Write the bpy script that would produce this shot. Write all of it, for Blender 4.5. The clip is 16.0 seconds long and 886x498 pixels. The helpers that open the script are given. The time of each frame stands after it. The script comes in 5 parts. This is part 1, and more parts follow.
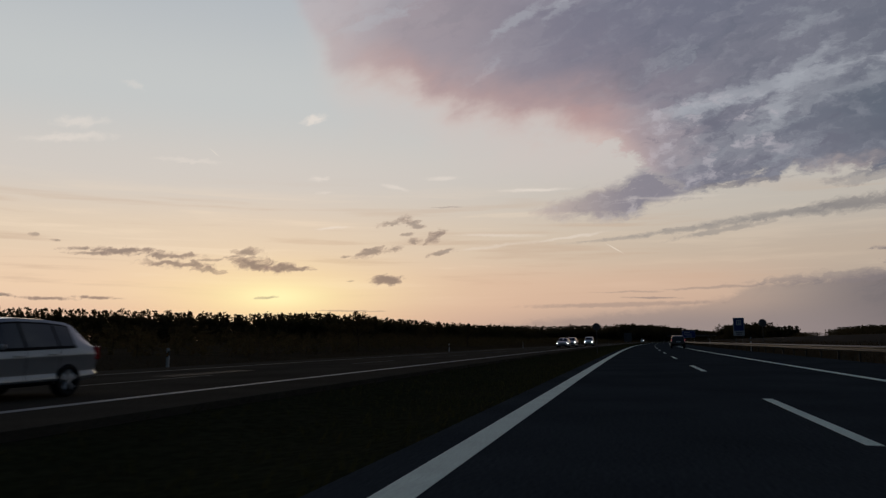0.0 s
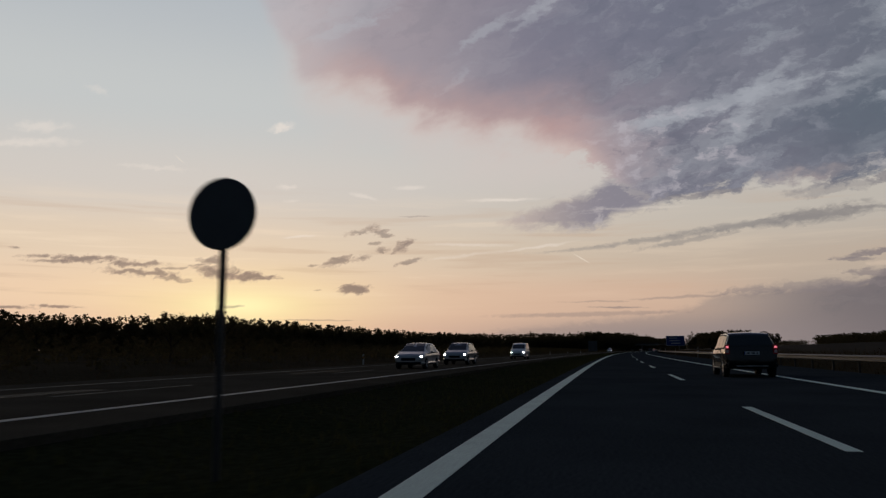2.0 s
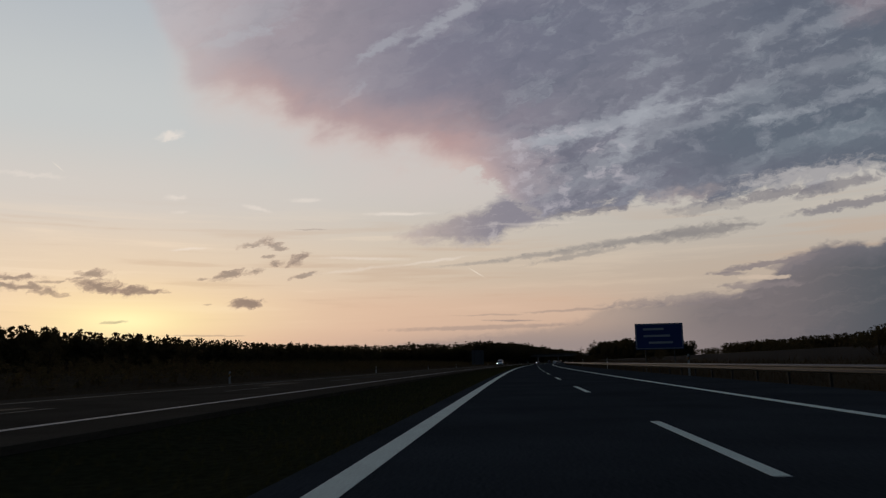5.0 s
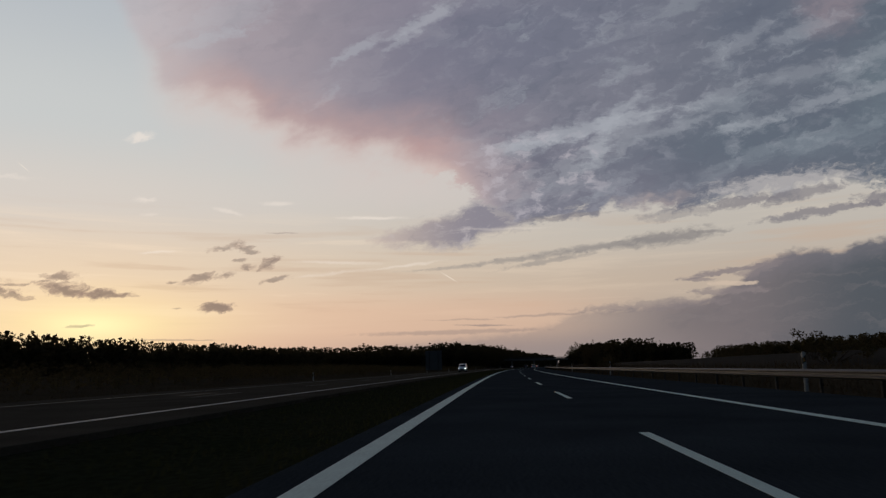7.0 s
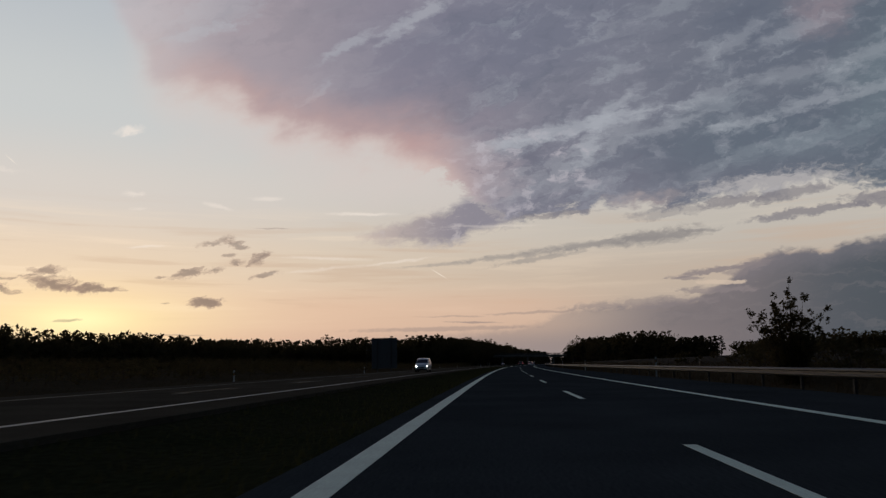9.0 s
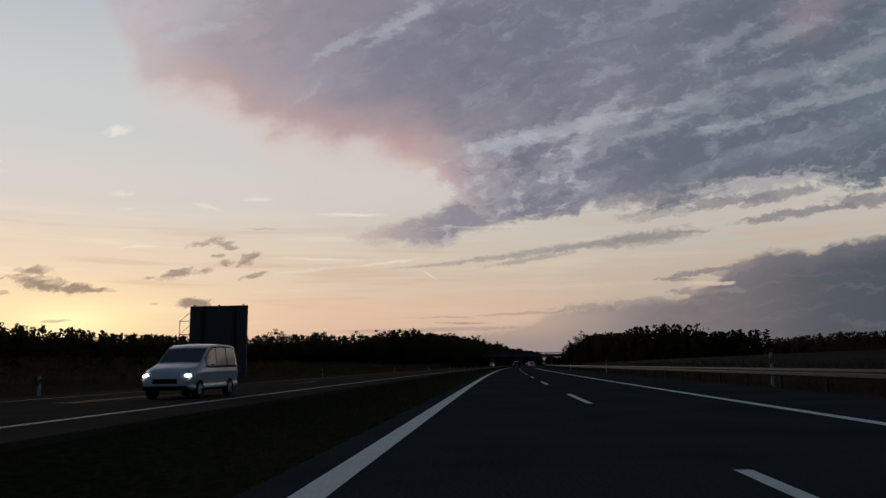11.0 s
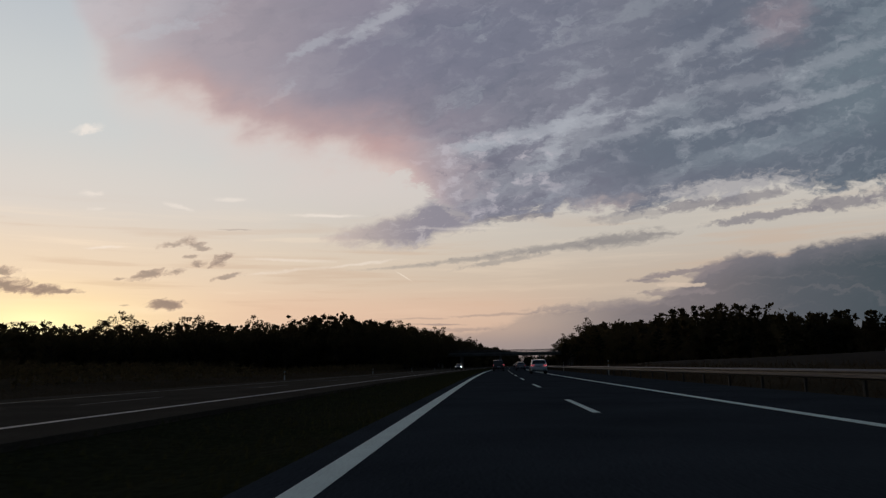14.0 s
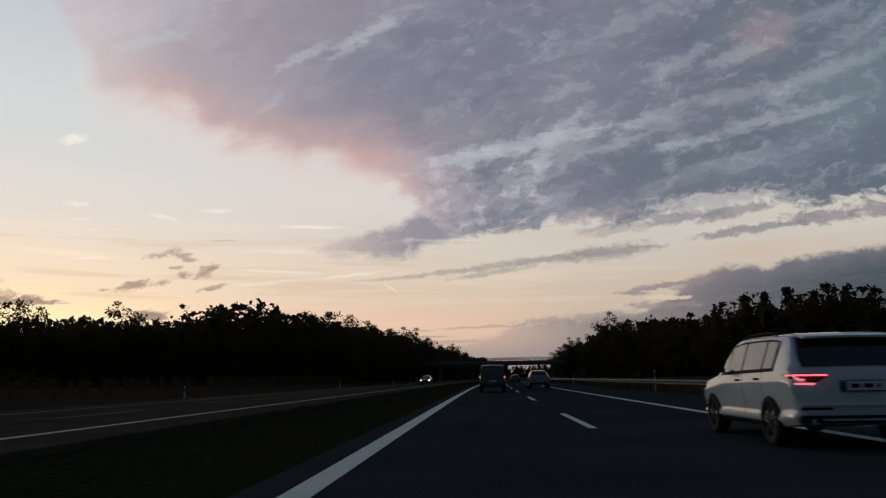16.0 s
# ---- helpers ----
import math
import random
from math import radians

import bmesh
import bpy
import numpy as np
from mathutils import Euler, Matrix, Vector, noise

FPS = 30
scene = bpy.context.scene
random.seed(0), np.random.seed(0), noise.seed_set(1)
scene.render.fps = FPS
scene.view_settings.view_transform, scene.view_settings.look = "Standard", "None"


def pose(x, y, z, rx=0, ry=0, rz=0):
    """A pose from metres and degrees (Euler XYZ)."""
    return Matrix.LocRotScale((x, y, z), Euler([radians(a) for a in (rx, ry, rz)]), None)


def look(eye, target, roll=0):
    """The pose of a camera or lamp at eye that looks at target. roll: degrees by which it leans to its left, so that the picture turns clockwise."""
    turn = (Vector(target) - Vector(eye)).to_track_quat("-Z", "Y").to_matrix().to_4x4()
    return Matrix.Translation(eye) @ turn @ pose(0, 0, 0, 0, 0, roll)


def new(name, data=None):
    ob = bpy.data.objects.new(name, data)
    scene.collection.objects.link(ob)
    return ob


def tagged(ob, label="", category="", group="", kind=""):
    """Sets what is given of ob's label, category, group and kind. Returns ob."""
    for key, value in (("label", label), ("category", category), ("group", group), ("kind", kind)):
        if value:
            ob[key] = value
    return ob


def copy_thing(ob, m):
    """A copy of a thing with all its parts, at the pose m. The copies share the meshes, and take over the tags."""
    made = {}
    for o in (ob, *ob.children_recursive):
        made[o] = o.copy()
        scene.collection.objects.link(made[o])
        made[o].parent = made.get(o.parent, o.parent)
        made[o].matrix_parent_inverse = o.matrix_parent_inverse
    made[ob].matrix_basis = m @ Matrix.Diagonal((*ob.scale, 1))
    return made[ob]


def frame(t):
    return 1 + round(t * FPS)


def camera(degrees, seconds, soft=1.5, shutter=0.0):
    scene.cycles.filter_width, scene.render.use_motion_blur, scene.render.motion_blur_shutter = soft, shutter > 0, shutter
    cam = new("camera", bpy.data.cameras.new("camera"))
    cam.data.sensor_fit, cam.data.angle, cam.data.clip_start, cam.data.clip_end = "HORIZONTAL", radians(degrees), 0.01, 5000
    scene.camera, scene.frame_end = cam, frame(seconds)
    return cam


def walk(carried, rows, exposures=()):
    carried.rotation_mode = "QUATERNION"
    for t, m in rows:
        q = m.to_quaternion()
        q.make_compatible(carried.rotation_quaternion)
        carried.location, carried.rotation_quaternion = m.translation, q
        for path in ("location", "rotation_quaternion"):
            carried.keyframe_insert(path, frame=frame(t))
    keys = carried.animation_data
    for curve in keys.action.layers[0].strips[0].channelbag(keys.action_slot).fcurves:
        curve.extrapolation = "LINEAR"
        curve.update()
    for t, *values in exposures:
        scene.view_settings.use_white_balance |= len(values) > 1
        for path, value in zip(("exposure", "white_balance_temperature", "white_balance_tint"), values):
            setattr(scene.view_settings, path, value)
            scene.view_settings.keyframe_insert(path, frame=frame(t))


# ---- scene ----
# The road is a long right-hand bend; s runs along it, lat to the right of the driver's line, z up.
K0, K1 = 0.1833e-3, -0.0157e-6


def heading(s):
    s = min(max(s, -200.0), 1100.0)
    return -(K0 * s + K1 * s * s / 2)


LINE_S = np.arange(-3000.0, 4001.0)
LINE_H = np.array([heading(s + 0.5) for s in LINE_S])
LINE_X = np.concatenate([[0], np.cumsum(-np.sin(LINE_H))])[:-1]
LINE_Y = np.concatenate([[0], np.cumsum(np.cos(LINE_H))])[:-1]
LINE_X -= LINE_X[3000]
LINE_Y -= LINE_Y[3000]


def place(s, lat, z=0.0):
    a = heading(s)
    return Vector((np.interp(s, LINE_S, LINE_X) + lat * math.cos(a), np.interp(s, LINE_S, LINE_Y) + lat * math.sin(a), z))


def stand(s, lat, z=0.0, turn=0.0):
    p = place(s, lat, z)
    return pose(p.x, p.y, p.z, 0, 0, math.degrees(heading(s)) + turn)


EYE = 1.0
ROWS = [  # seconds, s, lat, yaw, pitch, roll
    (0, 0.06, -0.006, 14.07, 7.07, 0.27),
    (0.5, 17.30, -0.055, 13.93, 7.34, 0.26),
    (1, 35.22, -0.076, 13.48, 7.27, 0.32),
    (1.5, 53.62, -0.079, 12.21, 8.39, 0.57),
    (2, 71.90, -0.115, 11.61, 7.77, 0.32),
    (2.5, 89.38, -0.039, 7.72, 6.18, 0.77),
    (3, 107.75, -0.012, 3.73, 6.21, 1.03),
    (3.5, 126.39, 0.028, 4.54, 7.78, 1.08),
    (4, 144.94, 0.006, 4.47, 8.31, 1.10),
    (6.5, 235.90, 0.102, 2.00, 9.28, 1.12),
    (7, 254.57, 0.107, 1.60, 9.04, 1.12),
    (7.5, 273.14, 0.059, 1.42, 9.41, 1.05),
    (8, 291.64, -0.007, 1.34, 9.12, 1.03),
    (8.5, 310.12, -0.062, 1.07, 8.93, 1.04),
    (9, 328.61, -0.075, 0.79, 8.78, 0.78),
    (11.5, 421.31, -0.009, -0.01, 8.90, 0.84),
    (12, 439.90, 0.019, 0.04, 9.04, 0.93),
    (12.5, 458.52, 0.022, -0.29, 8.97, 1.02),
    (13, 477.13, 0.012, -0.47, 8.87, 0.98),
    (13.5, 495.70, -0.001, -0.93, 8.79, 0.90),
    (14, 514.19, -0.009, -1.92, 8.91, 0.95),
    (14.5, 532.58, -0.004, -1.96, 9.40, 0.86),
    (15, 550.84, 0.025, -2.41, 9.66, 0.92),
    (15.5, 569.00, 0.072, -2.71, 9.71, 1.04),
    (16, 587.12, 0.132, -2.90, 9.81, 0.90),
]
cam = camera(61.3, 16.0, soft=1.3, shutter=0.1)
PATH = []
for t, s, lat, yaw, pitch, roll in ROWS:
    p = place(s, lat, EYE)
    PATH.append((t, pose(p.x, p.y, p.z, 90 + pitch, roll, yaw)))
walk(cam, PATH, exposures=((0.0, 0.0), (4.0, 0.02), (7.0, 0.06), (12.5, 0.12), (14.0, 0.15), (16.0, 0.28)))

# ---- sky ----
SUN_A, SUN_E = -26.7, 3.4  # degrees right of the road's first heading, and up
world = bpy.data.worlds.new("evening_sky")
scene.world = world
world.use_nodes = True
wt = world.node_tree
wt.nodes.clear()


def wire(tree, node, index, x):
    if hasattr(x, "is_output"):
        tree.links.new(x, node.inputs[index])
    else:
        node.inputs[index].default_value = x


def sm(op, a, b=0.0, c=None, clamp=False):
    n = wt.nodes.new("ShaderNodeMath")
    n.operation, n.use_clamp = op, clamp
    wire(wt, n, 0, a)
    wire(wt, n, 1, b)
    if c is not None:
        wire(wt, n, 2, c)
    return n.outputs[0]


def add(*xs):
    out = xs[0]
    for x in xs[1:]:
        out = sm("ADD", out, x)
    return out


def mul(*xs):
    out = xs[0]
    for x in xs[1:]:
        out = sm("MULTIPLY", out, x)
    return out


def sub(a, b):
    return sm("SUBTRACT", a, b)


def step(x, lo, hi):
    """0 below lo, 1 above hi, smooth between; lo may be above hi."""
    n = wt.nodes.new("ShaderNodeMapRange")
    n.interpolation_type = "SMOOTHSTEP"
    wire(wt, n, 0, x)
    if lo < hi:
        a, b, c, d = lo, hi, 0.0, 1.0
    else:
        a, b, c, d = hi, lo, 1.0, 0.0
    for i, v in ((1, a), (2, b), (3, c), (4, d)):
        n.inputs[i].default_value = v
    return n.outputs[0]


def curve(x, pts):
    """Piecewise linear height over x."""
    n = wt.nodes.new("ShaderNodeFloatCurve")
    lo, hi = pts[0][0], pts[-1][0]
    ymin, ymax = min(p[1] for p in pts), max(p[1] for p in pts)
    span = max(ymax - ymin, 1e-6)
    c = n.mapping.curves[0]
    while len(c.points) < len(pts):
        c.points.new(0.5, 0.5)
    for q, (px, py) in zip(c.points, pts):
        q.location = ((px - lo) / (hi - lo), (py - ymin) / span)
        q.handle_type = "AUTO_CLAMPED"
    n.mapping.update()
    t = sm("MULTIPLY_ADD", x, 1.0 / (hi - lo), -lo / (hi - lo), clamp=True)
    n.inputs[0].default_value = 1.0
    wt.links.new(t, n.inputs[1])
    return sm("MULTIPLY_ADD", n.outputs[0], span, ymin)


def mixc(f, a, b, mode="MIX"):
    n = wt.nodes.new("ShaderNodeMix")
    n.data_type, n.blend_type, n.clamp_factor = "RGBA", mode, True
    wire(wt, n, 0, f)
    for i, x in ((6, a), (7, b)):
        if hasattr(x, "is_output"):
            wt.links.new(x, n.inputs[i])
        else:
            n.inputs[i].default_value = (*x, 1)
    return n.outputs[2]


def srgb(r, g, b):
    return tuple((c / 255 / 12.92) if c < 10.3 else ((c / 255 + 0.055) / 1.055) ** 2.4 for c in (r, g, b))


tc = wt.nodes.new("ShaderNodeTexCoord")
sep = wt.nodes.new("ShaderNodeSeparateXYZ")
wt.links.new(tc.outputs["Generated"], sep.inputs[0])
DX, DY, DZ = sep.outputs
A = mul(sm("ARCTAN2", DX, DY), 57.29578)
E = mul(sm("ARCSINE", DZ), 57.29578)


def plane_vec(a, e, sa, se, z=0.0):
    n = wt.nodes.new("ShaderNodeCombineXYZ")
    wire(wt, n, 0, mul(a, sa))
    wire(wt, n, 1, mul(e, se))
    n.inputs[2].default_value = z
    return n.outputs[0]


def fbm(vec, scale, detail=5.0, rough=0.55, dist=0.0):
    n = wt.nodes.new("ShaderNodeTexNoise")
    wt.links.new(vec, n.inputs["Vector"])
    for k, v in (("Scale", scale), ("Detail", detail), ("Roughness", rough), ("Distortion", dist)):
        n.inputs[k].default_value = v
    return n.outputs[0]


n_vein = fbm(plane_vec(A, E, 0.055, 0.85, 7.0), 1.0, 5.0, 0.58, 0.3)


def off(n, k):
    return mul(sub(n, 0.5), k)


# clear sky: warm and bright at the horizon by the sun, pale and bluish above, mauve away from it
side = step(A, -34.0, 26.0)
warm_col = mixc(step(E, 1.5, 4.0), srgb(226, 188, 164), srgb(239, 208, 178))
warm_col = mixc(step(E, 4.0, 8.0), warm_col, srgb(229, 208, 184))
warm_col = mixc(step(E, 7.5, 12.5), warm_col, srgb(212, 205, 198))
warm_col = mixc(step(E, 12.0, 18.0), warm_col, srgb(199, 202, 202))
warm_col = mixc(step(E, 18.0, 27.0), warm_col, srgb(182, 188, 194))
cool_col = mixc(step(E, 1.0, 3.2), srgb(142, 134, 134), srgb(170, 156, 146))
cool_col = mixc(step(E, 3.0, 6.0), cool_col, srgb(188, 172, 157))
cool_col = mixc(step(E, 6.0, 10.0), cool_col, srgb(190, 183, 174))
cool_col = mixc(step(E, 10.0, 14.0), cool_col, srgb(196, 192, 188))
cool_col = mixc(step(E, 14.0, 30.0), cool_col, srgb(160, 170, 182))
clear = mixc(side, warm_col, cool_col)
# thin veils, brighter and darker by turns
low_band = mul(step(E, 2.0, 5.0), step(E, 13.0, 8.0))
clear = mixc(mul(step(n_vein, 0.52, 0.70), low_band, add(0.14, mul(step(A, 2.0, -14.0), 0.26))), clear, srgb(250, 228, 202))
clear = mixc(mul(step(n_vein, 0.48, 0.34), low_band, 0.4), clear, srgb(196, 168, 146))
blush_low = mul(step(E, 1.0, 3.0), step(E, 6.5, 4.0), step(A, -22.0, -8.0), step(A, 16.0, 4.0))
clear = mixc(mul(blush_low, 0.5), clear, srgb(224, 184, 158))

# glow round the sun, which stands behind the low clouds
da = sub(A, SUN_A)
de = sub(E, SUN_E)
core = sm("POWER", 2.71828, mul(add(mul(da, da, 0.10), mul(de, de, 1.3)), -1.0))
mid = sm("POWER", 2.71828, mul(add(mul(da, da, 0.014), mul(de, de, 0.16)), -1.0))
clear = mixc(mul(mid, 0.7), clear, srgb(253, 230, 170))
clear = mixc(mul(core, 0.9), clear, srgb(255, 248, 190))


# a flat chart of the western sky: U runs to the right, V down, about 4.3 degrees to the unit at its middle
CHART = ((0.99942, 0.02792, -0.01955), (0.02368, -0.15652, 0.98739), (-0.0245, 0.98728, 0.15709))


def dot(v):
    return add(mul(DX, v[0]), mul(DY, v[1]), mul(DZ, v[2]))


ahead = sm("MAXIMUM", dot(CHART[2]), 0.15)
U = add(mul(sm("DIVIDE", dot(CHART[0]), ahead), 13.23), 7.84)
V = sub(4.41, mul(sm("DIVIDE", dot(CHART[1]), ahead), 13.23))


def chart_vec(u, v, angle=0.0, su=1.0, sv=1.0, z=0.0):
    """Noise coordinates whose long axis rises to the right by angle."""
    c, d = math.cos(radians(angle)), math.sin(radians(angle))
    return plane_vec(sub(mul(u, c), mul(v, d)), add(mul(u, d), mul(v, c)), su, sv, z)


# the air's turbulence bends every outline
w1 = fbm(chart_vec(U, V, 15, 0.55, 0.9, 11.0), 1.0, 4.0, 0.55)
w2 = fbm(chart_vec(U, V, 15, 0.55, 0.9, 17.0), 1.0, 4.0, 0.55)
w3 = fbm(chart_vec(U, V, 10, 2.6, 4.6, 23.0), 1.0, 5.0, 0.62)
w4 = fbm(chart_vec(U, V, 10, 2.6, 4.6, 29.0), 1.0, 5.0, 0.62)
UW = add(U, off(w1, 1.5), off(w3, 0.75))
VW = add(V, off(w2, 1.1), off(w4, 0.5))
US = add(U, off(w3, 0.65))
VS = add(V, off(w4, 0.26))
UT = add(U, off(w3, 0.5))
VT = add(V, off(w4, 0.07))

t_bands = fbm(chart_vec(UW, VW, 22, 0.28, 1.15, 31.0), 1.0, 5.0, 0.56)
t_wisp = fbm(chart_vec(UW, VW, 27, 0.8, 2.3, 37.0), 1.0, 7.0, 0.60)
t_cell = fbm(chart_vec(US, VS, 15, 2.4, 3.4, 41.0), 1.0, 6.0, 0.58)
t_fine = fbm(chart_vec(US, VS, 10, 4.5, 10.0, 43.0), 1.0, 5.0, 0.62)
t_soft = fbm(chart_vec(U, V, 20, 0.45, 0.8, 47.0), 1.0, 3.0, 0.5)
t_hair = fbm(chart_vec(UW, VW, 3, 0.6, 6.0, 53.0), 1.0, 5.0, 0.6)


def cloud_patch_group():
    """Lays one lens-shaped patch of cloud, torn at its rim, over a colour."""
    global wt
    tree = bpy.data.node_groups.new("cloud_patch", "ShaderNodeTree")
    names = ("u", "v", "rag", "u0", "v0", "iu", "iv", "rise", "lo", "hi", "k")
    for nm in names:
        tree.interface.new_socket(nm, in_out="INPUT", socket_type="NodeSocketFloat")
    for nm in ("under", "tint", "core"):
        tree.interface.new_socket(nm, in_out="INPUT", socket_type="NodeSocketColor")
    tree.interface.new_socket("sky", in_out="OUTPUT", socket_type="NodeSocketColor")
    kept, wt = wt, tree
    i, o = tree.nodes.new("NodeGroupInput"), tree.nodes.new("NodeGroupOutput")
    q = {x.name: x for x in i.outputs}
    x = sub(q["u"], q["u0"])
    y = add(sub(q["v"], q["v0"]), mul(x, q["rise"]))
    x, y = mul(x, q["iu"]), mul(y, q["iv"])
    d = add(sub(1.0, sm("SQRT", add(mul(x, x), mul(y, y)))), q["rag"])
    n = tree.nodes.new("ShaderNodeMapRange")
    n.interpolation_type = "SMOOTHSTEP"
    for j, src in ((0, d), (1, q["lo"]), (2, q["hi"])):
        tree.links.new(src, n.inputs[j])
    tint = mixc(step(d, 0.25, 0.9), q["tint"], q["core"])
    tree.links.new(mixc(mul(n.outputs[0], q["k"]), q["under"], tint), o.inputs[0])
    wt = kept
    return tree


PATCH = cloud_patch_group()


def patch(under, row, tint, core=None, rag=None, lo=0.0, hi=0.5, uv=None):
    u0, v0, ru, rv, rise, k = row
    n = wt.nodes.new("ShaderNodeGroup")
    n.node_tree = PATCH
    uv = uv or ((UT, VT) if rv < 0.06 else (US, VS))
    for i, x in ((0, uv[0]), (1, uv[1]), (2, rag if rag is not None else 0.0), (11, under)):
        wire(wt, n, i, x)
    for i, x in ((3, u0), (4, v0), (5, 1 / ru), (6, 1 / rv), (7, rise), (8, lo), (9, hi), (10, k), (12, (*tint, 1)), (13, (*(core or tint), 1))):
        n.inputs[i].default_value = x
    return n.outputs[0]


def spot(u0, v0, ru, rv, rise=0.0, uu=None, vv=None):
    """1 at the middle of a lens-shaped patch, 0 at its rim, negative beyond."""
    x = sub(U if uu is None else uu, u0)
    y = add(sub(V if vv is None else vv, v0), mul(x, rise))
    return sub(1.0, sm("SQRT", add(mul(x, x, 1 / ru / ru), mul(y, y, 1 / rv / rv))))


RAGS = {}


def rag(x):
    """Torn edges of one strength."""
    if x not in RAGS:
        RAGS[x] = off(t_fine, x)
    return RAGS[x]


# the high deck: its hem comes in from the upper left, runs low over the middle and goes on ragged to the right
hem = curve(U, [(-6, -6), (0.6, -2.4), (1.6, -0.9), (2.2, 0.5), (2.75, 1.55), (3.2, 1.95), (4.2, 2.15), (4.8, 2.5), (5.8, 2.75), (6.7, 3.05), (7.6, 3.08), (8.0, 3.2), (8.4, 3.5), (8.8, 3.85), (9.3, 4.02), (9.7, 3.92), (10.2, 3.8), (11.0, 3.68), (11.8, 3.78), (12.4, 3.7), (13.0, 3.5), (13.8, 3.5), (14.6, 3.32), (15.8, 3.3), (17, 3.1), (22, 2.6)])
tail = step(U, 6.9, 8.3)
inside_soft = add(sub(hem, V), off(w2, 1.3), off(t_soft, 0.5), off(t_wisp, 0.45))
inside_torn = add(sub(hem, V), off(w2, 0.55), off(t_cell, 0.9), off(t_fine, 0.4))
deck = add(mul(step(inside_soft, -0.12, 0.62), sub(1.0, tail)), mul(step(inside_torn, -0.06, 0.2), tail))
veil = step(U, 4.6, 2.2)
deck = mul(deck, sub(1.0, mul(veil, 0.42)))
# the tongue that points to the sun below the deck
t_top = curve(U, [(-6, 4.6), (5.8, 4.42), (6.5, 4.22), (7.2, 3.97), (8.0, 3.74), (8.6, 3.42), (9.2, 2.9), (22, 2.0)])
t_low = curve(U, [(-6, 4.1), (6.2, 4.26), (7.0, 4.4), (7.8, 4.42), (8.6, 4.2), (9.3, 4.02), (9.8, 3.7), (22, 2.0)])
tongue_d = sm("MINIMUM", add(sub(V, t_top), off(t_cell, 0.5), off(t_fine, 0.3)), add(sub(t_low, V), off(t_cell, 0.35), off(t_fine, 0.3)))
tongue = mul(step(tongue_d, -0.07, 0.18), add(0.5, mul(step(U, 6.0, 8.2), 0.45)))

# colours of the deck: rosy over the sun's side, slate blue away from it
body = mixc(step(U, 1.6, 4.4), srgb(196, 183, 187), srgb(160, 150, 158))
body = mixc(step(U, 4.2, 7.6), body, srgb(131, 127, 142))
body = mixc(step(U, 7.2, 10.4), body, srgb(118, 119, 133))
body = mixc(step(U, 10.0, 14.0), body, srgb(98, 104, 118))
body = mixc(step(U, 13.5, 17.0), body, srgb(84, 96, 109))
body = patch(body, (8.8, 0.75, 3.4, 1.2, 0.12, 0.45), srgb(95, 101, 121), lo=-0.1, hi=0.8, uv=(UW, VW))
body = patch(body, (13.6, 2.45, 3.6, 0.75, 0.12, 0.75), srgb(88, 99, 113), lo=-0.1, hi=0.8, uv=(UW, VW))
body = patch(body, (10.3, 3.0, 1.9, 0.55, 0.15, 0.45), srgb(100, 104, 120), lo=-0.1, hi=0.8, uv=(UW, VW))
body = patch(body, (7.6, 2.2, 2.4, 0.9, 0.0, 0.4), srgb(146, 134, 144), lo=-0.1, hi=0.8, uv=(UW, VW))
body = patch(body, (14.9, 0.1, 0.8, 0.6, 0.3, 0.6), srgb(146, 132, 140), lo=-0.1, hi=0.8, uv=(UW, VW))
body = patch(body, (16.4, 1.2, 1.8, 1.2, 0.3, 0.5), srgb(108, 122, 132), lo=-0.1, hi=0.8, uv=(UW, VW))
# long bands, brighter and darker, that rise to the right
right_side = step(U, 6.6, 10.0)
deck_col = mixc(mul(step(t_bands, 0.52, 0.66), add(0.12, mul(right_side, 0.24))), body, mixc(step(U, 4.0, 15.0), srgb(190, 184, 190), srgb(140, 150, 159)))
deck_col = mixc(mul(step(t_bands, 0.48, 0.35), add(0.14, mul(right_side, 0.24))), deck_col, srgb(88, 96, 113))
deck_col = mixc(mul(step(t_wisp, 0.53, 0.70), add(0.08, mul(right_side, 0.24))), deck_col, srgb(168, 174, 182))
deck_col = mixc(mul(step(t_wisp, 0.46, 0.32), add(0.08, mul(right_side, 0.22))), deck_col, srgb(86, 92, 108))
deck_col = mixc(mul(step(t_cell, 0.52, 0.72), add(0.06, mul(right_side, 0.20))), deck_col, srgb(164, 166, 176))
deck_col = mixc(mul(step(t_cell, 0.48, 0.30), add(0.08, mul(right_side, 0.20))), deck_col, srgb(92, 97, 112))
